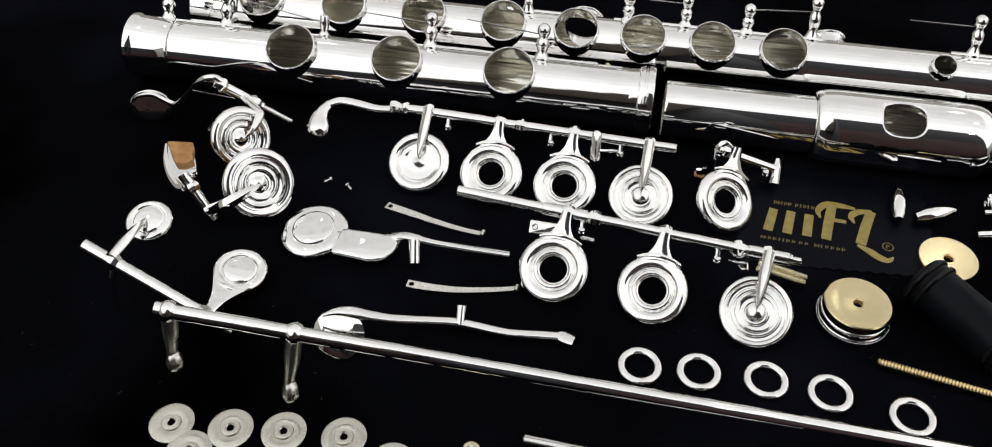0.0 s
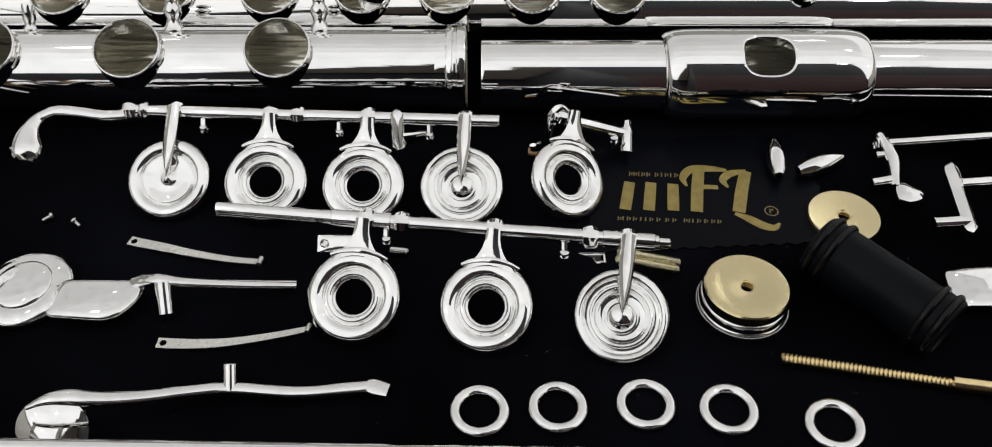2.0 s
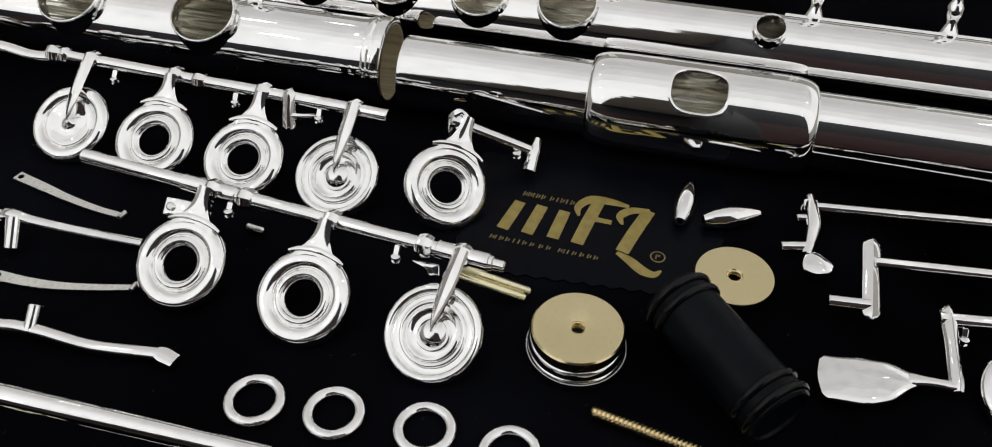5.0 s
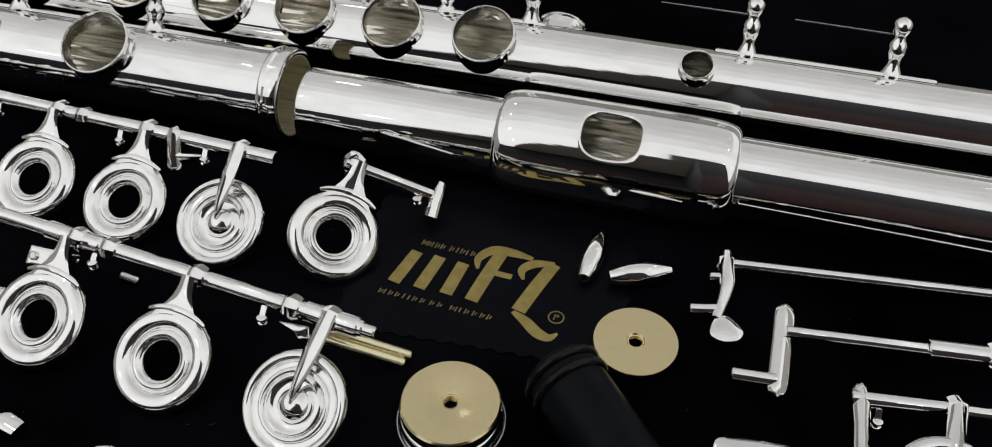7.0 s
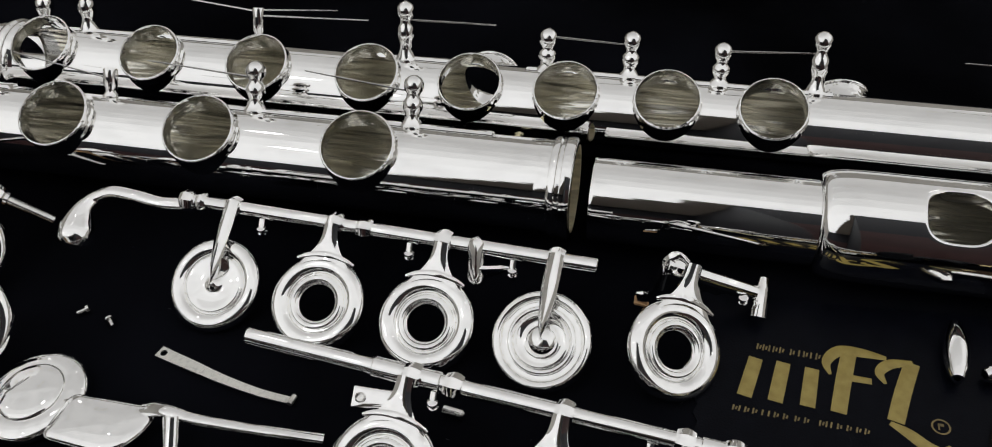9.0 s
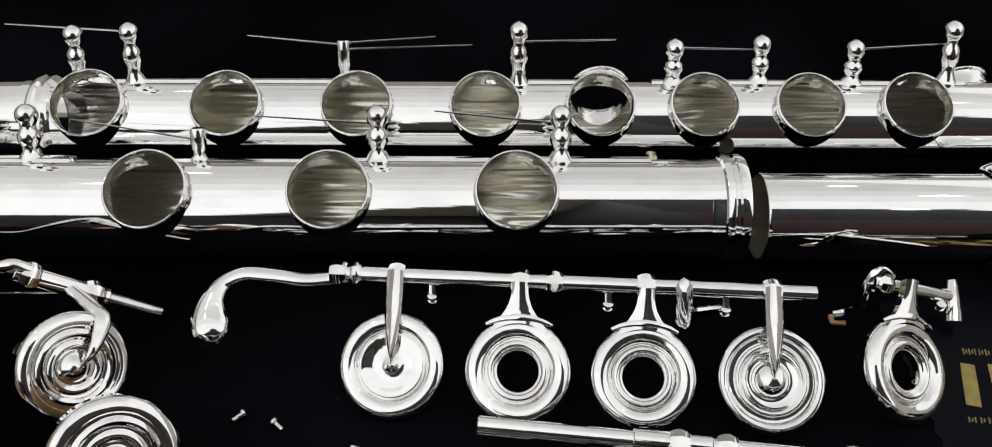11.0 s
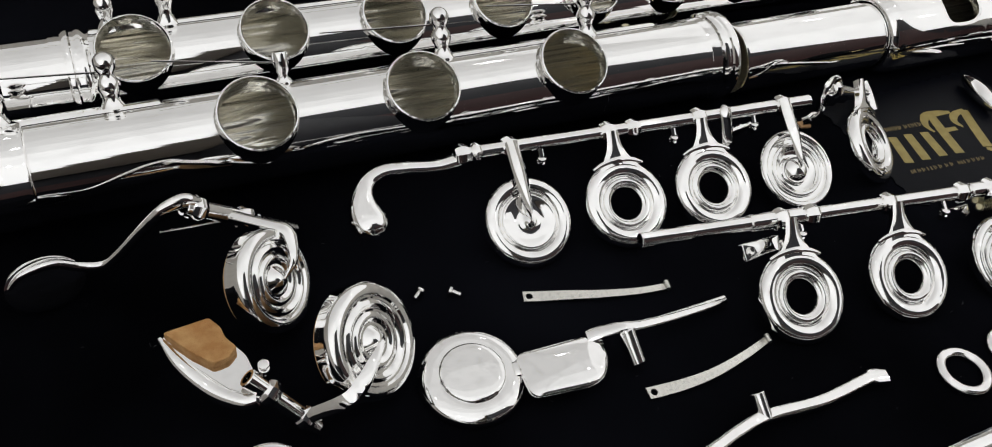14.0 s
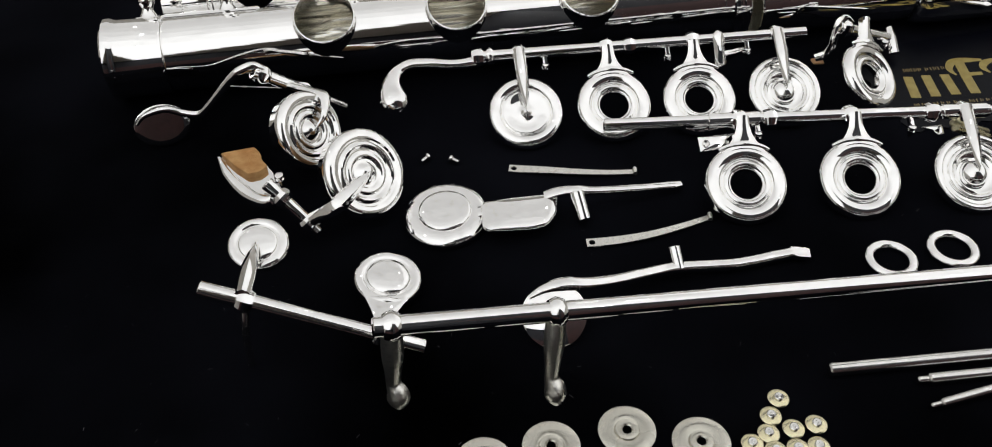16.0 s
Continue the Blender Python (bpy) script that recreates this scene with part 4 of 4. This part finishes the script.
low_b = thing("foot_key", (-44, -52, 0), "polished silver foot key with cork-lined lever and padded cup", "flute key")
n = V((0.53, -0.54, 0.62)).normalized()
top = V((-27.6, -52.6, 12.2))
m = cup_frame(top, n, (1, 0.4, 0), 2.8)
cup_ = part("cup", lathe(scaled(RIDGED_CUP, 1.12), m, 56), SILVER, low_b, "large closed cup with concentric rings")
part("pad", lathe([(0, -2.8), (9.3, -2.8), (9.8, -2.5), (9.9, -1.8), (0, -1.8)], m, 48), PAD, cup_, "tan pad edge")
t0, t1 = V((-50.2, -54.0, 13.6)), V((-40.2, -60.4, 2.8))
hub = t0.lerp(t1, 0.80)
part("tube", rod(t0, t0.lerp(t1, 0.9), 1.7, 24, 1.1), SILVER, low_b)
part("pivot_rod", rod(t0.lerp(t1, 0.88), t1, 1.2, 18), STEEL, low_b)
part("hub", collar(t0.lerp(t1, 0.30), t1 - t0, 2.5, 1.4), SILVER, low_b)
part("hub", collar(hub, t1 - t0, 2.3, 1.4), SILVER, low_b)
near = m.inverted() @ hub
side_on = V((near.x, near.y, 0)).normalized()
part("arm", sweep([(*hub, 1.7, 1.5), (*(m @ (side_on * 12.2 + V((0, 0, max(2.6, near.z * 0.5))))), 1.8, 1.4), (*(m @ (side_on * 9.4 + V((0, 0, 4.2)))), 1.7, 1.2), (*(m @ (side_on * 5.6 + V((0, 0, 4.6)))), 1.4, 1.0), (*(m @ (side_on * 2.4 + V((0, 0, 4.5)))), 0.9, 0.8), (*(m @ V((0, 0, 4.1))), 0.2, 0.3)], up=n, power=1.45, seg=8), SILVER, low_b)
leaf = slab(rounded([(-61.9, -40.2), (-57.9, -47.2), (-53.2, -53.8), (-49.4, -56.6), (-48.2, -54.0), (-49.0, -48.0), (-53.6, -39.4)], 0.8), 1.0, Matrix.Translation((0, 0, 11.3)), 0.3)
sweep([(-61.8, -40.4, 11.4, 0.4, 0.4), (-59.4, -45.6, 9.9, 1.6, 1.4), (-55.4, -51.4, 9.0, 2.1, 1.8), (-51.6, -55.6, 9.8, 1.8, 1.6), (-49.0, -57.0, 11.2, 1.1, 1.1)], up=(0.5, 0.3, 0.8), power=2.2, bm=leaf)
part("lever_leaf", leaf, SILVER, low_b, "curved leaf lever")
cork = slab(rounded([(-61.2, -40.3), (-57.6, -45.6), (-54.6, -49.0), (-52.0, -48.6), (-50.2, -46.8), (-51.6, -44.4), (-51.9, -42.0), (-53.4, -39.4)], 0.6), 1.7, Matrix.Translation((0, 0, 12.7)), 0.3)
part("cork", cork, CORK, low_b, "speckled orange-brown cork facing")
tiny_screw(low_b, t0.lerp(t1, 0.12) + V((1.8, 1.8, 1.2)))

# ---- the trill keys ----
short_trill = thing("trill_key", (-42, -92, 0), "polished silver short trill key with two small cups", "flute key")
t0, t1 = V((-61.4, -88.8, 19.0)), V((-19.8, -98.4, 4.0))
al = (t1 - t0).normalized()
part("rod", rod(t0, t1, 1.75, 28, 0.9), SILVER, short_trill)
n1, n2 = V((0.05, -0.24, 0.96)).normalized(), V((0.16, -0.04, 0.98)).normalized()
h1 = t0.lerp(t1, 0.20)
m = cup_frame((-51.2, -74.4, 15.9), n1, (1, 0, 0), 2.9)
part("cup", lathe(scaled(SMALL_CUP, 0.97), m, 48), SILVER, short_trill, "small flat cup with a groove")
part("arm", point_arm(h1 + V((0, 0.6, 1.6)), m @ V((0, 0, 3.0)), n1, 1.45), SILVER, short_trill)
part("hub", collar(h1, al, 2.5, 1.6), SILVER, short_trill)
part("tail", sweep([(*h1, 0.9, 0.9), (*(h1 + V((-1.0, -2.6, -6))), 0.8, 0.8), (*(h1 + V((-1.6, -3.4, -15.2))), 0.7, 0.7)], up=(1, 0, 0), power=2), STEEL, short_trill)
h2 = t0.lerp(t1, 0.80)
m = cup_frame((-25.4, -78.4, 5.2), n2, (1, 0, 0), 3.0)
local = m.inverted() @ h2
part("cup", lathe(scaled(TRILL_CUP, 1.07), m, 48), SILVER, short_trill, "small cup with raised centre")
turn = m @ Matrix.Rotation(math.atan2(-local.x, local.y), 4, "Z")
part("arm", fork(turn, math.hypot(local.x, local.y) - 0.4, 7.3), SILVER, short_trill)
part("brace", brace(turn, 6.8), SILVER, short_trill)
part("hub", collar(h2, al, 2.4, 1.5), SILVER, short_trill)

long_trill = thing("trill_key", (70, -106, 0), "polished silver long trill key rod standing on two arms", "flute key")
at = lambda x: V((x, -110.5 + 0.055 * (x - 4.5), 24.6 - 0.134 * (x - 4.5)))
part("rod", rod(at(-28.4), at(176.0), 1.85, 28, 0.9), SILVER, long_trill)
for hx, fx, fy, fz in ((-25.2, -26.4, -116.0, 13.6), (4.0, 2.0, -117.0, 9.4)):
    h = at(hx)
    part("hub", collar(h, (1, 0.055, -0.134), 2.8, 1.5, 16), SILVER, long_trill)
    foot_at = V((fx, fy, fz))
    part("arm", sweep([(*h, 1.8, 1.8), (*h.lerp(foot_at, 0.25), 2.0, 2.0), (*h.lerp(foot_at, 0.45), 1.9, 1.9), (*h.lerp(foot_at, 0.65), 1.5, 1.6), (*h.lerp(foot_at, 0.80), 1.4, 1.5), (*(h.lerp(foot_at, 0.90) + V((0.6, -0.5, 0))), 2.0, 2.0), (*(foot_at + V((0.8, -0.9, 0))), 2.0, 1.9), (*(foot_at + V((0.6, -0.8, -1.6))), 0.7, 0.7)], up=(0, -1, 0), power=1.6, seg=12), BRUSHED, long_trill, "satin silver arm with a bulbous foot")
    part("hub_lug", lathe([(0, -1.4), (1.2, -1.4), (1.5, -0.8), (1.5, 0.8), (1.2, 1.4), (0, 1.4)], axes(h + V((0, 1.6, 2.2)), (1, 0, 0)), 14), SILVER, long_trill)

# ---- keys past the printed cloth ----
ra = thing("lever_key", (200, -15, 0), "polished silver rod key with small leaf touchpiece", "flute key")
part("rod", rod((183.5, -14.6, 3.4), (262.0, -6.6, 3.2), 1.3, 24), SILVER, ra)
part("hub", collar((183.4, -14.6, 3.4), (1, 0.1, 0), 2.5, 1.4), SILVER, ra)
part("arm", sweep([(183.4, -13.0, 4.6, 1.3, 1.3), (183.8, -17.5, 4.6, 1.5, 1.5), (184.2, -21.5, 4.2, 1.6, 1.5), (183.6, -26.0, 3.2, 1.2, 1.1), (183.0, -29.0, 2.8, 1.0, 0.9)], power=1.8, seg=10), SILVER, ra)
part("stem", rod((183.2, -26.6, 2.6), (177.8, -27.6, 2.4), 1.25, 18, 0.6), SILVER, ra)
part("stem", rod((183.0, -19.2, 4.0), (180.6, -19.6, 4.0), 1.0, 16), SILVER, ra)
part("leaf", slab(rounded([(183.0, -28.4), (185.2, -28.0), (188.6, -31.4), (187.8, -33.8), (184.6, -35.0), (181.8, -33.8), (182.2, -30.6)], 1.6), 1.6, Matrix.Translation((0, 0, 3.4)), 0.5, 0.5), SILVER, ra, "small rounded leaf touchpiece")

rb = thing("lever_key", (205, -33, 0), "polished silver rod key with cranked bracket arm", "flute key")
part("arm", sweep([(194.9, -26.4, 7.2, 0.6, 0.5), (194.9, -28.0, 7.4, 1.7, 1.2), (194.9, -34.0, 6.2, 1.75, 1.2), (194.8, -42.0, 4.8, 1.75, 1.2), (194.7, -44.4, 4.4, 1.5, 1.1), (194.7, -45.6, 4.2, 0.5, 0.5)], power=1.15, seg=8), SILVER, rb)
part("rod", rod((195.2, -32.8, 7.2), (222.0, -29.2, 6.0), 1.2, 20), SILVER, rb)
part("sleeve", rod((220.6, -29.4, 6.2), (246.0, -25.8, 5.0), 1.95, 24, 1.25), SILVER, rb)
part("collar", collar((232.8, -27.7, 5.6), (1, 0.14, -0.04), 3.0, 1.8), SILVER, rb)
part("stem", rod((194.6, -42.4, 4.6), (186.6, -42.8, 4.4), 1.35, 18, 0.7), SILVER, rb)
part("foot", sweep([(194.8, -42.0, 4.2, 1.3, 1.0), (194.8, -43.0, 1.2, 1.2, 1.0)], up=(1, 0, 0), power=2, steps=3), SILVER, rb)

rc = thing("thumb_key", (205, -52, 0), "polished silver key with flat paddle and cup", "flute key")
part("paddle", slab(rounded([(185.2, -55.0), (192.0, -53.9), (198.0, -53.6), (203.0, -55.6), (204.5, -57.4), (201.8, -59.0), (198.4, -62.6), (193.4, -64.8), (185.6, -64.9), (184.6, -60.0)], 1.6), 1.5, Matrix.Translation((0, 0, 2.4)), 0.7, 0.6, 6), SILVER, rc, "flat paddle touch plate")
part("lever", sweep([(201.5, -56.8, 2.0, 1.6, 0.8), (205.5, -57.2, 2.6, 1.1, 0.9), (209.4, -57.6, 3.0, 1.2, 1.0)], power=2.4), SILVER, rc)
part("arm", sweep([(209.2, -39.2, 4.4, 0.6, 0.6), (209.2, -41.0, 4.8, 1.6, 1.3), (209.4, -48.0, 4.2, 1.4, 1.2), (209.6, -56.0, 3.4, 1.5, 1.2), (209.7, -58.6, 2.8, 1.2, 1.0)], power=1.5, seg=8), SILVER, rc)
part("rod", rod((207.4, -42.6, 4.4), (226.0, -40.6, 4.4), 1.55, 24), SILVER, rc)
part("rod", rod((226.0, -40.6, 4.4), (236.0, -39.5, 4.4), 1.2, 24), SILVER, rc)
part("hub", collar((225.0, -40.7, 4.4), (1, 0.1, 0), 2.8, 1.6), SILVER, rc)
m = cup_frame((222.6, -57.6, 5.2), (-0.05, -0.28, 0.95), (1, 0, 0), 2.9)
part("cup", lathe(SOLID_CUP, m, 56), SILVER, rc, "closed dished cup")
part("arm", point_arm((225.0, -41.5, 5.4), m @ V((0, 0, 3.8)), (0, -0.28, 0.95), 1.5), SILVER, rc)
tiny_screw(rc, (212.4, -45.2, 1.8))
part("screw_lug", sweep([(212.4, -43.4, 3.8, 0.7, 0.6), (212.4, -45.2, 2.0, 0.7, 0.6)], power=3, seg=8, steps=3), SILVER, rc)


# ---- loose pieces on the cloth ----
def flat_spring(rows, base, label):
    ob = thing("flat_spring", base, label, "spring", "flat springs on the cloth")
    line = smooth_line(rows, 8)
    bm = bmesh.new()
    hx, hy = rows[0][0], rows[0][1]
    top_, bot_ = [], []
    for i, (x, y, w) in enumerate(line):
        a, b = line[max(0, i - 1)], line[min(len(line) - 1, i + 1)]
        d = V((b[0] - a[0], b[1] - a[1], 0)).normalized()
        s = V((-d.y, d.x, 0))
        lift = 0.55 + 0.5 * math.sin(math.pi * i / (len(line) - 1))
        c = V((x, y, lift))
        top_.append((bm.verts.new(c + s * w), bm.verts.new(c - s * w)))
        bot_.append((bm.verts.new(c + s * w - V((0, 0, 0.35))), bm.verts.new(c - s * w - V((0, 0, 0.35)))))
    for k in range(len(line) - 1):
        bm.faces.new((top_[k][0], top_[k][1], top_[k + 1][1], top_[k + 1][0]))
        bm.faces.new((bot_[k][1], bot_[k][0], bot_[k + 1][0], bot_[k + 1][1]))
        bm.faces.new((top_[k][0], top_[k + 1][0], bot_[k + 1][0], bot_[k][0]))
        bm.faces.new((top_[k + 1][1], top_[k][1], bot_[k][1], bot_[k + 1][1]))
    bm.faces.new((top_[-1][0], top_[-1][1], bot_[-1][1], bot_[-1][0]))
    part("blade", bm, BRUSHED, ob)
    # the holed end
    a, b = V((*line[0][:2], 0)), V((*line[2][:2], 0))
    d = (b - a).normalized()
    s = V((-d.y, d.x, 0))
    w = line[0][2]
    bm = bmesh.new()
    n = 24
    for z0, flip in ((0.55, False), (0.2, True)):
        inn, out_ = [], []
        for i in range(n):
            p = 2 * math.pi * i / n
            c, q = math.cos(p), math.sin(p)
            big = max(abs(c), abs(q))
            o = a - d * w
            inn.append(bm.verts.new(o + d * (0.72 * c) + s * (0.72 * q) + V((0, 0, z0))))
            out_.append(bm.verts.new(o + d * (w * c / big) + s * (w * q / big) + V((0, 0, z0))))
        for i in range(n):
            j = (i + 1) % n
            bm.faces.new((inn[i], inn[j], out_[j], out_[i]))
        if z0 > 0.5:
            keep = (inn, out_)
    for hi, lo in zip(keep, (inn, out_)):
        for i in range(n):
            j = (i + 1) % n
            bm.faces.new((hi[i], hi[j], lo[j], lo[i]))
    part("eyelet", bm, BRUSHED, ob)
    tip = line[-1]
    part("hook", lathe([(0, -1.0), (0.55, -1.0), (0.6, 0), (0.55, 1.0), (0, 1.0)], axes((tip[0] + 0.3, tip[1], 0.75), (0.2, 1, 0)), 12), BRUSHED, ob)
    return ob


flat_spring([(9.0, -44.2, 1.25), (15, -46.0, 1.15), (22, -48.0, 0.95), (30, -49.6, 0.8), (36.6, -50.1, 0.75)], (22, -47, 0), "thin grey steel flat spring with a holed end")
flat_spring([(22.2, -72.2, 1.25), (28, -72.6, 1.15), (35, -72.2, 0.95), (43, -70.6, 0.8), (49.6, -68.7, 0.7)], (35, -71, 0), "thin grey steel flat spring with a holed end")
for (sx, sy), turn in (((-13.3, -36.6), 0.7), ((-6.6, -38.4), 2.4)):
    m = axes((sx, sy, 0.95), (math.cos(turn), math.sin(turn), 0.05))
    solid("tiny_screw", lathe([(0, -1.6), (0.45, -1.6), (0.5, -1.2), (0.45, -0.9), (0.5, -0.6), (0.5, 0.2), (0.95, 0.25), (0.95, 0.8), (0.6, 1.0), (0, 1.0)], m, 14), STEEL, (sx, sy, 0), "tiny steel screw lying on the cloth", "screw", "tiny screws on the cloth")

for cx, cy in ((85.0, -88.7), (100.0, -87.9), (116.9, -87.4), (132.7, -88.7), (152.1, -92.2)):
    prof = [(4.0, 0.0), (5.4, 0.0), (5.75, 0.25), (5.85, 0.65), (5.7, 1.1), (5.3, 1.45), (4.72, 1.6), (4.15, 1.45), (3.75, 1.1), (3.62, 0.65), (3.7, 0.25)]
    solid("pad_ring", lathe(prof, axes((cx, cy, 0.02), (0, 0, 1)), 48, True), SILVER, (cx, cy, 0), "small plain silver ring lying on the cloth", "ring", "silver rings on the cloth")

for cx, cy in ((-26.4, -125.0), (-11.7, -124.0), (1.3, -122.6), (16.1, -121.6), (29.2, -126.3), (-19.4, -131.4)):
    prof = [(0.85, 0.0), (5.3, 0.0), (5.5, 0.15), (5.5, 0.5), (5.3, 0.62), (2.7, 0.75), (2.4, 0.6), (2.2, 0.95), (1.7, 1.1), (1.1, 1.05), (0.85, 0.8)]
    solid("pad_washer", lathe(prof, axes((cx, cy, 0.02), (0, 0, 1)), 48, True), TURNED, (cx, cy, 0), "brushed round metal washer with a small hole", "washer", "washers on the cloth")

for cx, cy in ((46.9, -119.4), (44.0, -123.0), (42.2, -126.6), (47.2, -126.4), (51.8, -126.2), (38.4, -128.2), (42.2, -130.4), (46.4, -130.6), (50.4, -130.8)):
    ob = thing("pad_bushing", (cx, cy, 0), "tiny pale brass bushing with silver core", "bushing", "brass bushings on the cloth")
    m = axes((cx, cy, 0.02), (0, 0, 1))
    part("flange", lathe([(0.9, 0), (1.9, 0), (2.1, 0.2), (2.1, 0.55), (1.85, 0.75), (0.9, 0.8)], m, 28, True), BRASS, ob)
    part("core", lathe([(0, 0.3), (0.9, 0.3), (0.9, 1.2), (0.75, 1.35), (0.3, 1.3), (0, 1.0)], m, 18), STEEL, ob, "silver core")

for i, (a, b, r) in enumerate((((58.8, -115.2, 1.4), (118.0, -118.5, 1.4), 1.35), ((77.2, -120.4, 1.2), (130.0, -123.0, 1.2), 1.15), ((77.0, -126.0, 1.0), (122.0, -121.6, 3.4), 0.95))):
    a, b = V(a), V(b)
    bm = rod(a, b, r, 20, 0.0, 0.3)
    if i:
        rod(a - (b - a).normalized() * 2.2, a.lerp(b, 0.002), r * 0.62, 14, 0.0, 0.25, bm)
    solid("pivot_rod", bm, STEEL, (a.x, a.y, 0), "long bare steel pivot rod lying on the cloth", "rod", "steel rods on the cloth")

for p0, p1 in (((156.3, -25.0, 2.5), (157.8, -11.3, 2.5)), ((161.2, -23.4, 2.5), (173.0, -18.5, 2.5))):
    p0, p1 = V(p0), V(p1)
    n = (p1 - p0).length
    m = axes(p0, p1 - p0, (0, 0, 1))
    k = n / 13.0
    prof = [(0.6, 0.0), (1.15, 0.0), (1.3, 0.3 * k), (1.9, 2.0 * k), (2.35, 4.5 * k), (2.45, 6.5 * k), (2.3, 8.5 * k), (1.8, 10.8 * k), (1.2, 12.6 * k), (1.05, 13.0 * k), (0.5, 13.0 * k), (0.5, 11 * k), (0.6, 2 * k)]
    solid("barrel_bead", lathe(prof, m, 32, True), SILVER, (p0.x, p0.y, 0), "silver olive-shaped bead open at its ends", "bead", "olive beads on the cloth")

disc = thing("gold_disc", (168.8, -37.3, 0), "flat gold-plated disc with a threaded hole", "disc")
m = axes((168.8, -37.3, 0.02), (0.0, -0.01, 1))
plate_ = part("plate", lathe([(1.55, 0.0), (8.0, 0.0), (8.25, 0.2), (8.25, 1.2), (8.05, 1.5), (1.75, 1.5), (1.55, 1.3)], m, 72, True), GOLD, disc)
bm = bmesh.new()
for h in (0.3, 0.7, 1.1):
    torus(m @ Matrix.Translation((0, 0, h)), 1.5, 0.22, 24, 8, 1.0, bm)
part("thread", bm, BRASS_WIRE, plate_)

crown = thing("knurled_crown", (139.8, -63.3, 0), "gold-plated disc screwed on a knurled silver crown", "crown")
m = axes((140.0, -63.3, 0.02), (0.0, 0.0, 1))
base_ = part("base", lathe([(0, 0), (9.1, 0), (9.45, 0.3), (9.5, 0.7), (9.5, 1.9)] + bead(8.75, 1.95, 0.75, 0.85, 0, 80, 6) + [(8.75, 2.9)] + bead(8.5, 3.3, 0.75, 1.35, -20, 80, 7) + [(8.3, 4.7), (1.5, 4.7), (1.5, 0.5), (0, 0.5)], m, 72), SILVER, crown)
bm = bmesh.new()
for i in range(130):
    a = 2 * math.pi * i / 130
    torus_m = m @ Matrix.Translation((9.5 * math.cos(a), 9.5 * math.sin(a), 1.3)) @ Matrix.Rotation(a, 4, "Z")
    lathe([(0, -0.8), (0.15, -0.7), (0.15, 0.7), (0, 0.8)], torus_m, 6, False, bm)
part("knurling", bm, SILVER, base_, "fine knurled band")
# black disc put in for the shade at the hole's bottom, in o-ring black
part("hole_shade", lathe([(0, 0.52), (1.45, 0.52), (1.45, 1.0), (0, 1.0)], m, 24), RING_AND_SHADE_BLACK, crown, "black disc in place of the shade in the screw hole")
disc_ = part("disc", lathe([(1.5, 4.72), (8.5, 4.72), (8.8, 4.95), (8.8, 7.0), (8.5, 7.3), (1.75, 7.3), (1.5, 7.2), (1.5, 4.72)], m, 72), GOLD, crown, "brushed gold-plated disc")
bm = bmesh.new()
for h in (5.6, 6.2, 6.8):
    torus(m @ Matrix.Translation((0, 0, h)), 1.45, 0.24, 24, 8, 1.0, bm)
part("thread", bm, BRASS_WIRE, disc_)

plug = thing("stopper_plug", (167, -63, 0), "black rubber stopper cylinder with paired o-rings", "stopper")
a, b = V((156.6, -53.0, 9.0)), V((177.2, -75.2, 7.4))
n = (b - a).length
m = axes(a, b - a, (0, 0, 1))
part("barrel", lathe([(0, 0.6), (5.2, 0.6), (5.4, 0.0), (6.2, 0.0), (6.6, 0.4), (6.6, n - 0.4), (6.2, n), (5.6, n), (5.4, n - 0.6), (0, n - 0.6)], m, 56), RUBBER, plug)
for h in (1.6, 4.4, n - 4.6, n - 1.6):
    part("o_ring", torus(m @ Matrix.Translation((0, 0, h)), 6.55, 0.85, 64, 12), RING_AND_SHADE_BLACK, plug, "shiny black rubber o-ring")

screw = thing("threaded_rod", (170, -82, 0), "thin brass threaded rod with smooth shank", "screw")
a, b, c = V((145.0, -77.1, 1.25)), V((177.0, -83.4, 1.4)), V((204.0, -88.0, 1.5))
m = axes(a, b - a, (0, 0, 1))
n = (b - a).length
prof = [(0, 0), (0.7, 0.0)]
h = 0.2
while h < n - 0.8:
    prof += [(1.0, h), (1.35, h + 0.4), (1.0, h + 0.8)]
    h += 0.82
prof += [(1.0, n), (0, n)]
part("thread", lathe(prof, m, 20), BRASS_WIRE, screw, sharp=60)
part("shank", rod(b, c, 1.45, 24, 0.0, 0.3), BRASS_WIRE, screw)

# ---- lint on the velvet ----
rng = random.Random(7)
bm = bmesh.new()
for _ in range(170):
    x, y = rng.uniform(-95, 215), rng.uniform(-140, -12)
    a, length, w = rng.uniform(0, 6.28), rng.uniform(0.25, 1.1), rng.uniform(0.025, 0.06)
    bend = rng.uniform(-0.5, 0.5)
    p = V((x, y, cloth_height(x, y) + 0.06))
    q = p + V((math.cos(a), math.sin(a), 0.1)) * length * 0.5
    r = q + V((math.cos(a + bend), math.sin(a + bend), -0.05)) * length * 0.5
    side_ = V((-math.sin(a), math.cos(a), 0)) * w
    vs = [bm.verts.new(c) for c in (p - side_, p + side_, q + side_, q - side_, r + side_ * 0.5, r - side_ * 0.5)]
    bm.faces.new((vs[0], vs[3], vs[2], vs[1]))
    bm.faces.new((vs[3], vs[5], vs[4], vs[2]))
solid("lint", bm, LINT, (60, -60, 0), "sparse pale lint specks on the black velvet", "lint", "", "stuff")
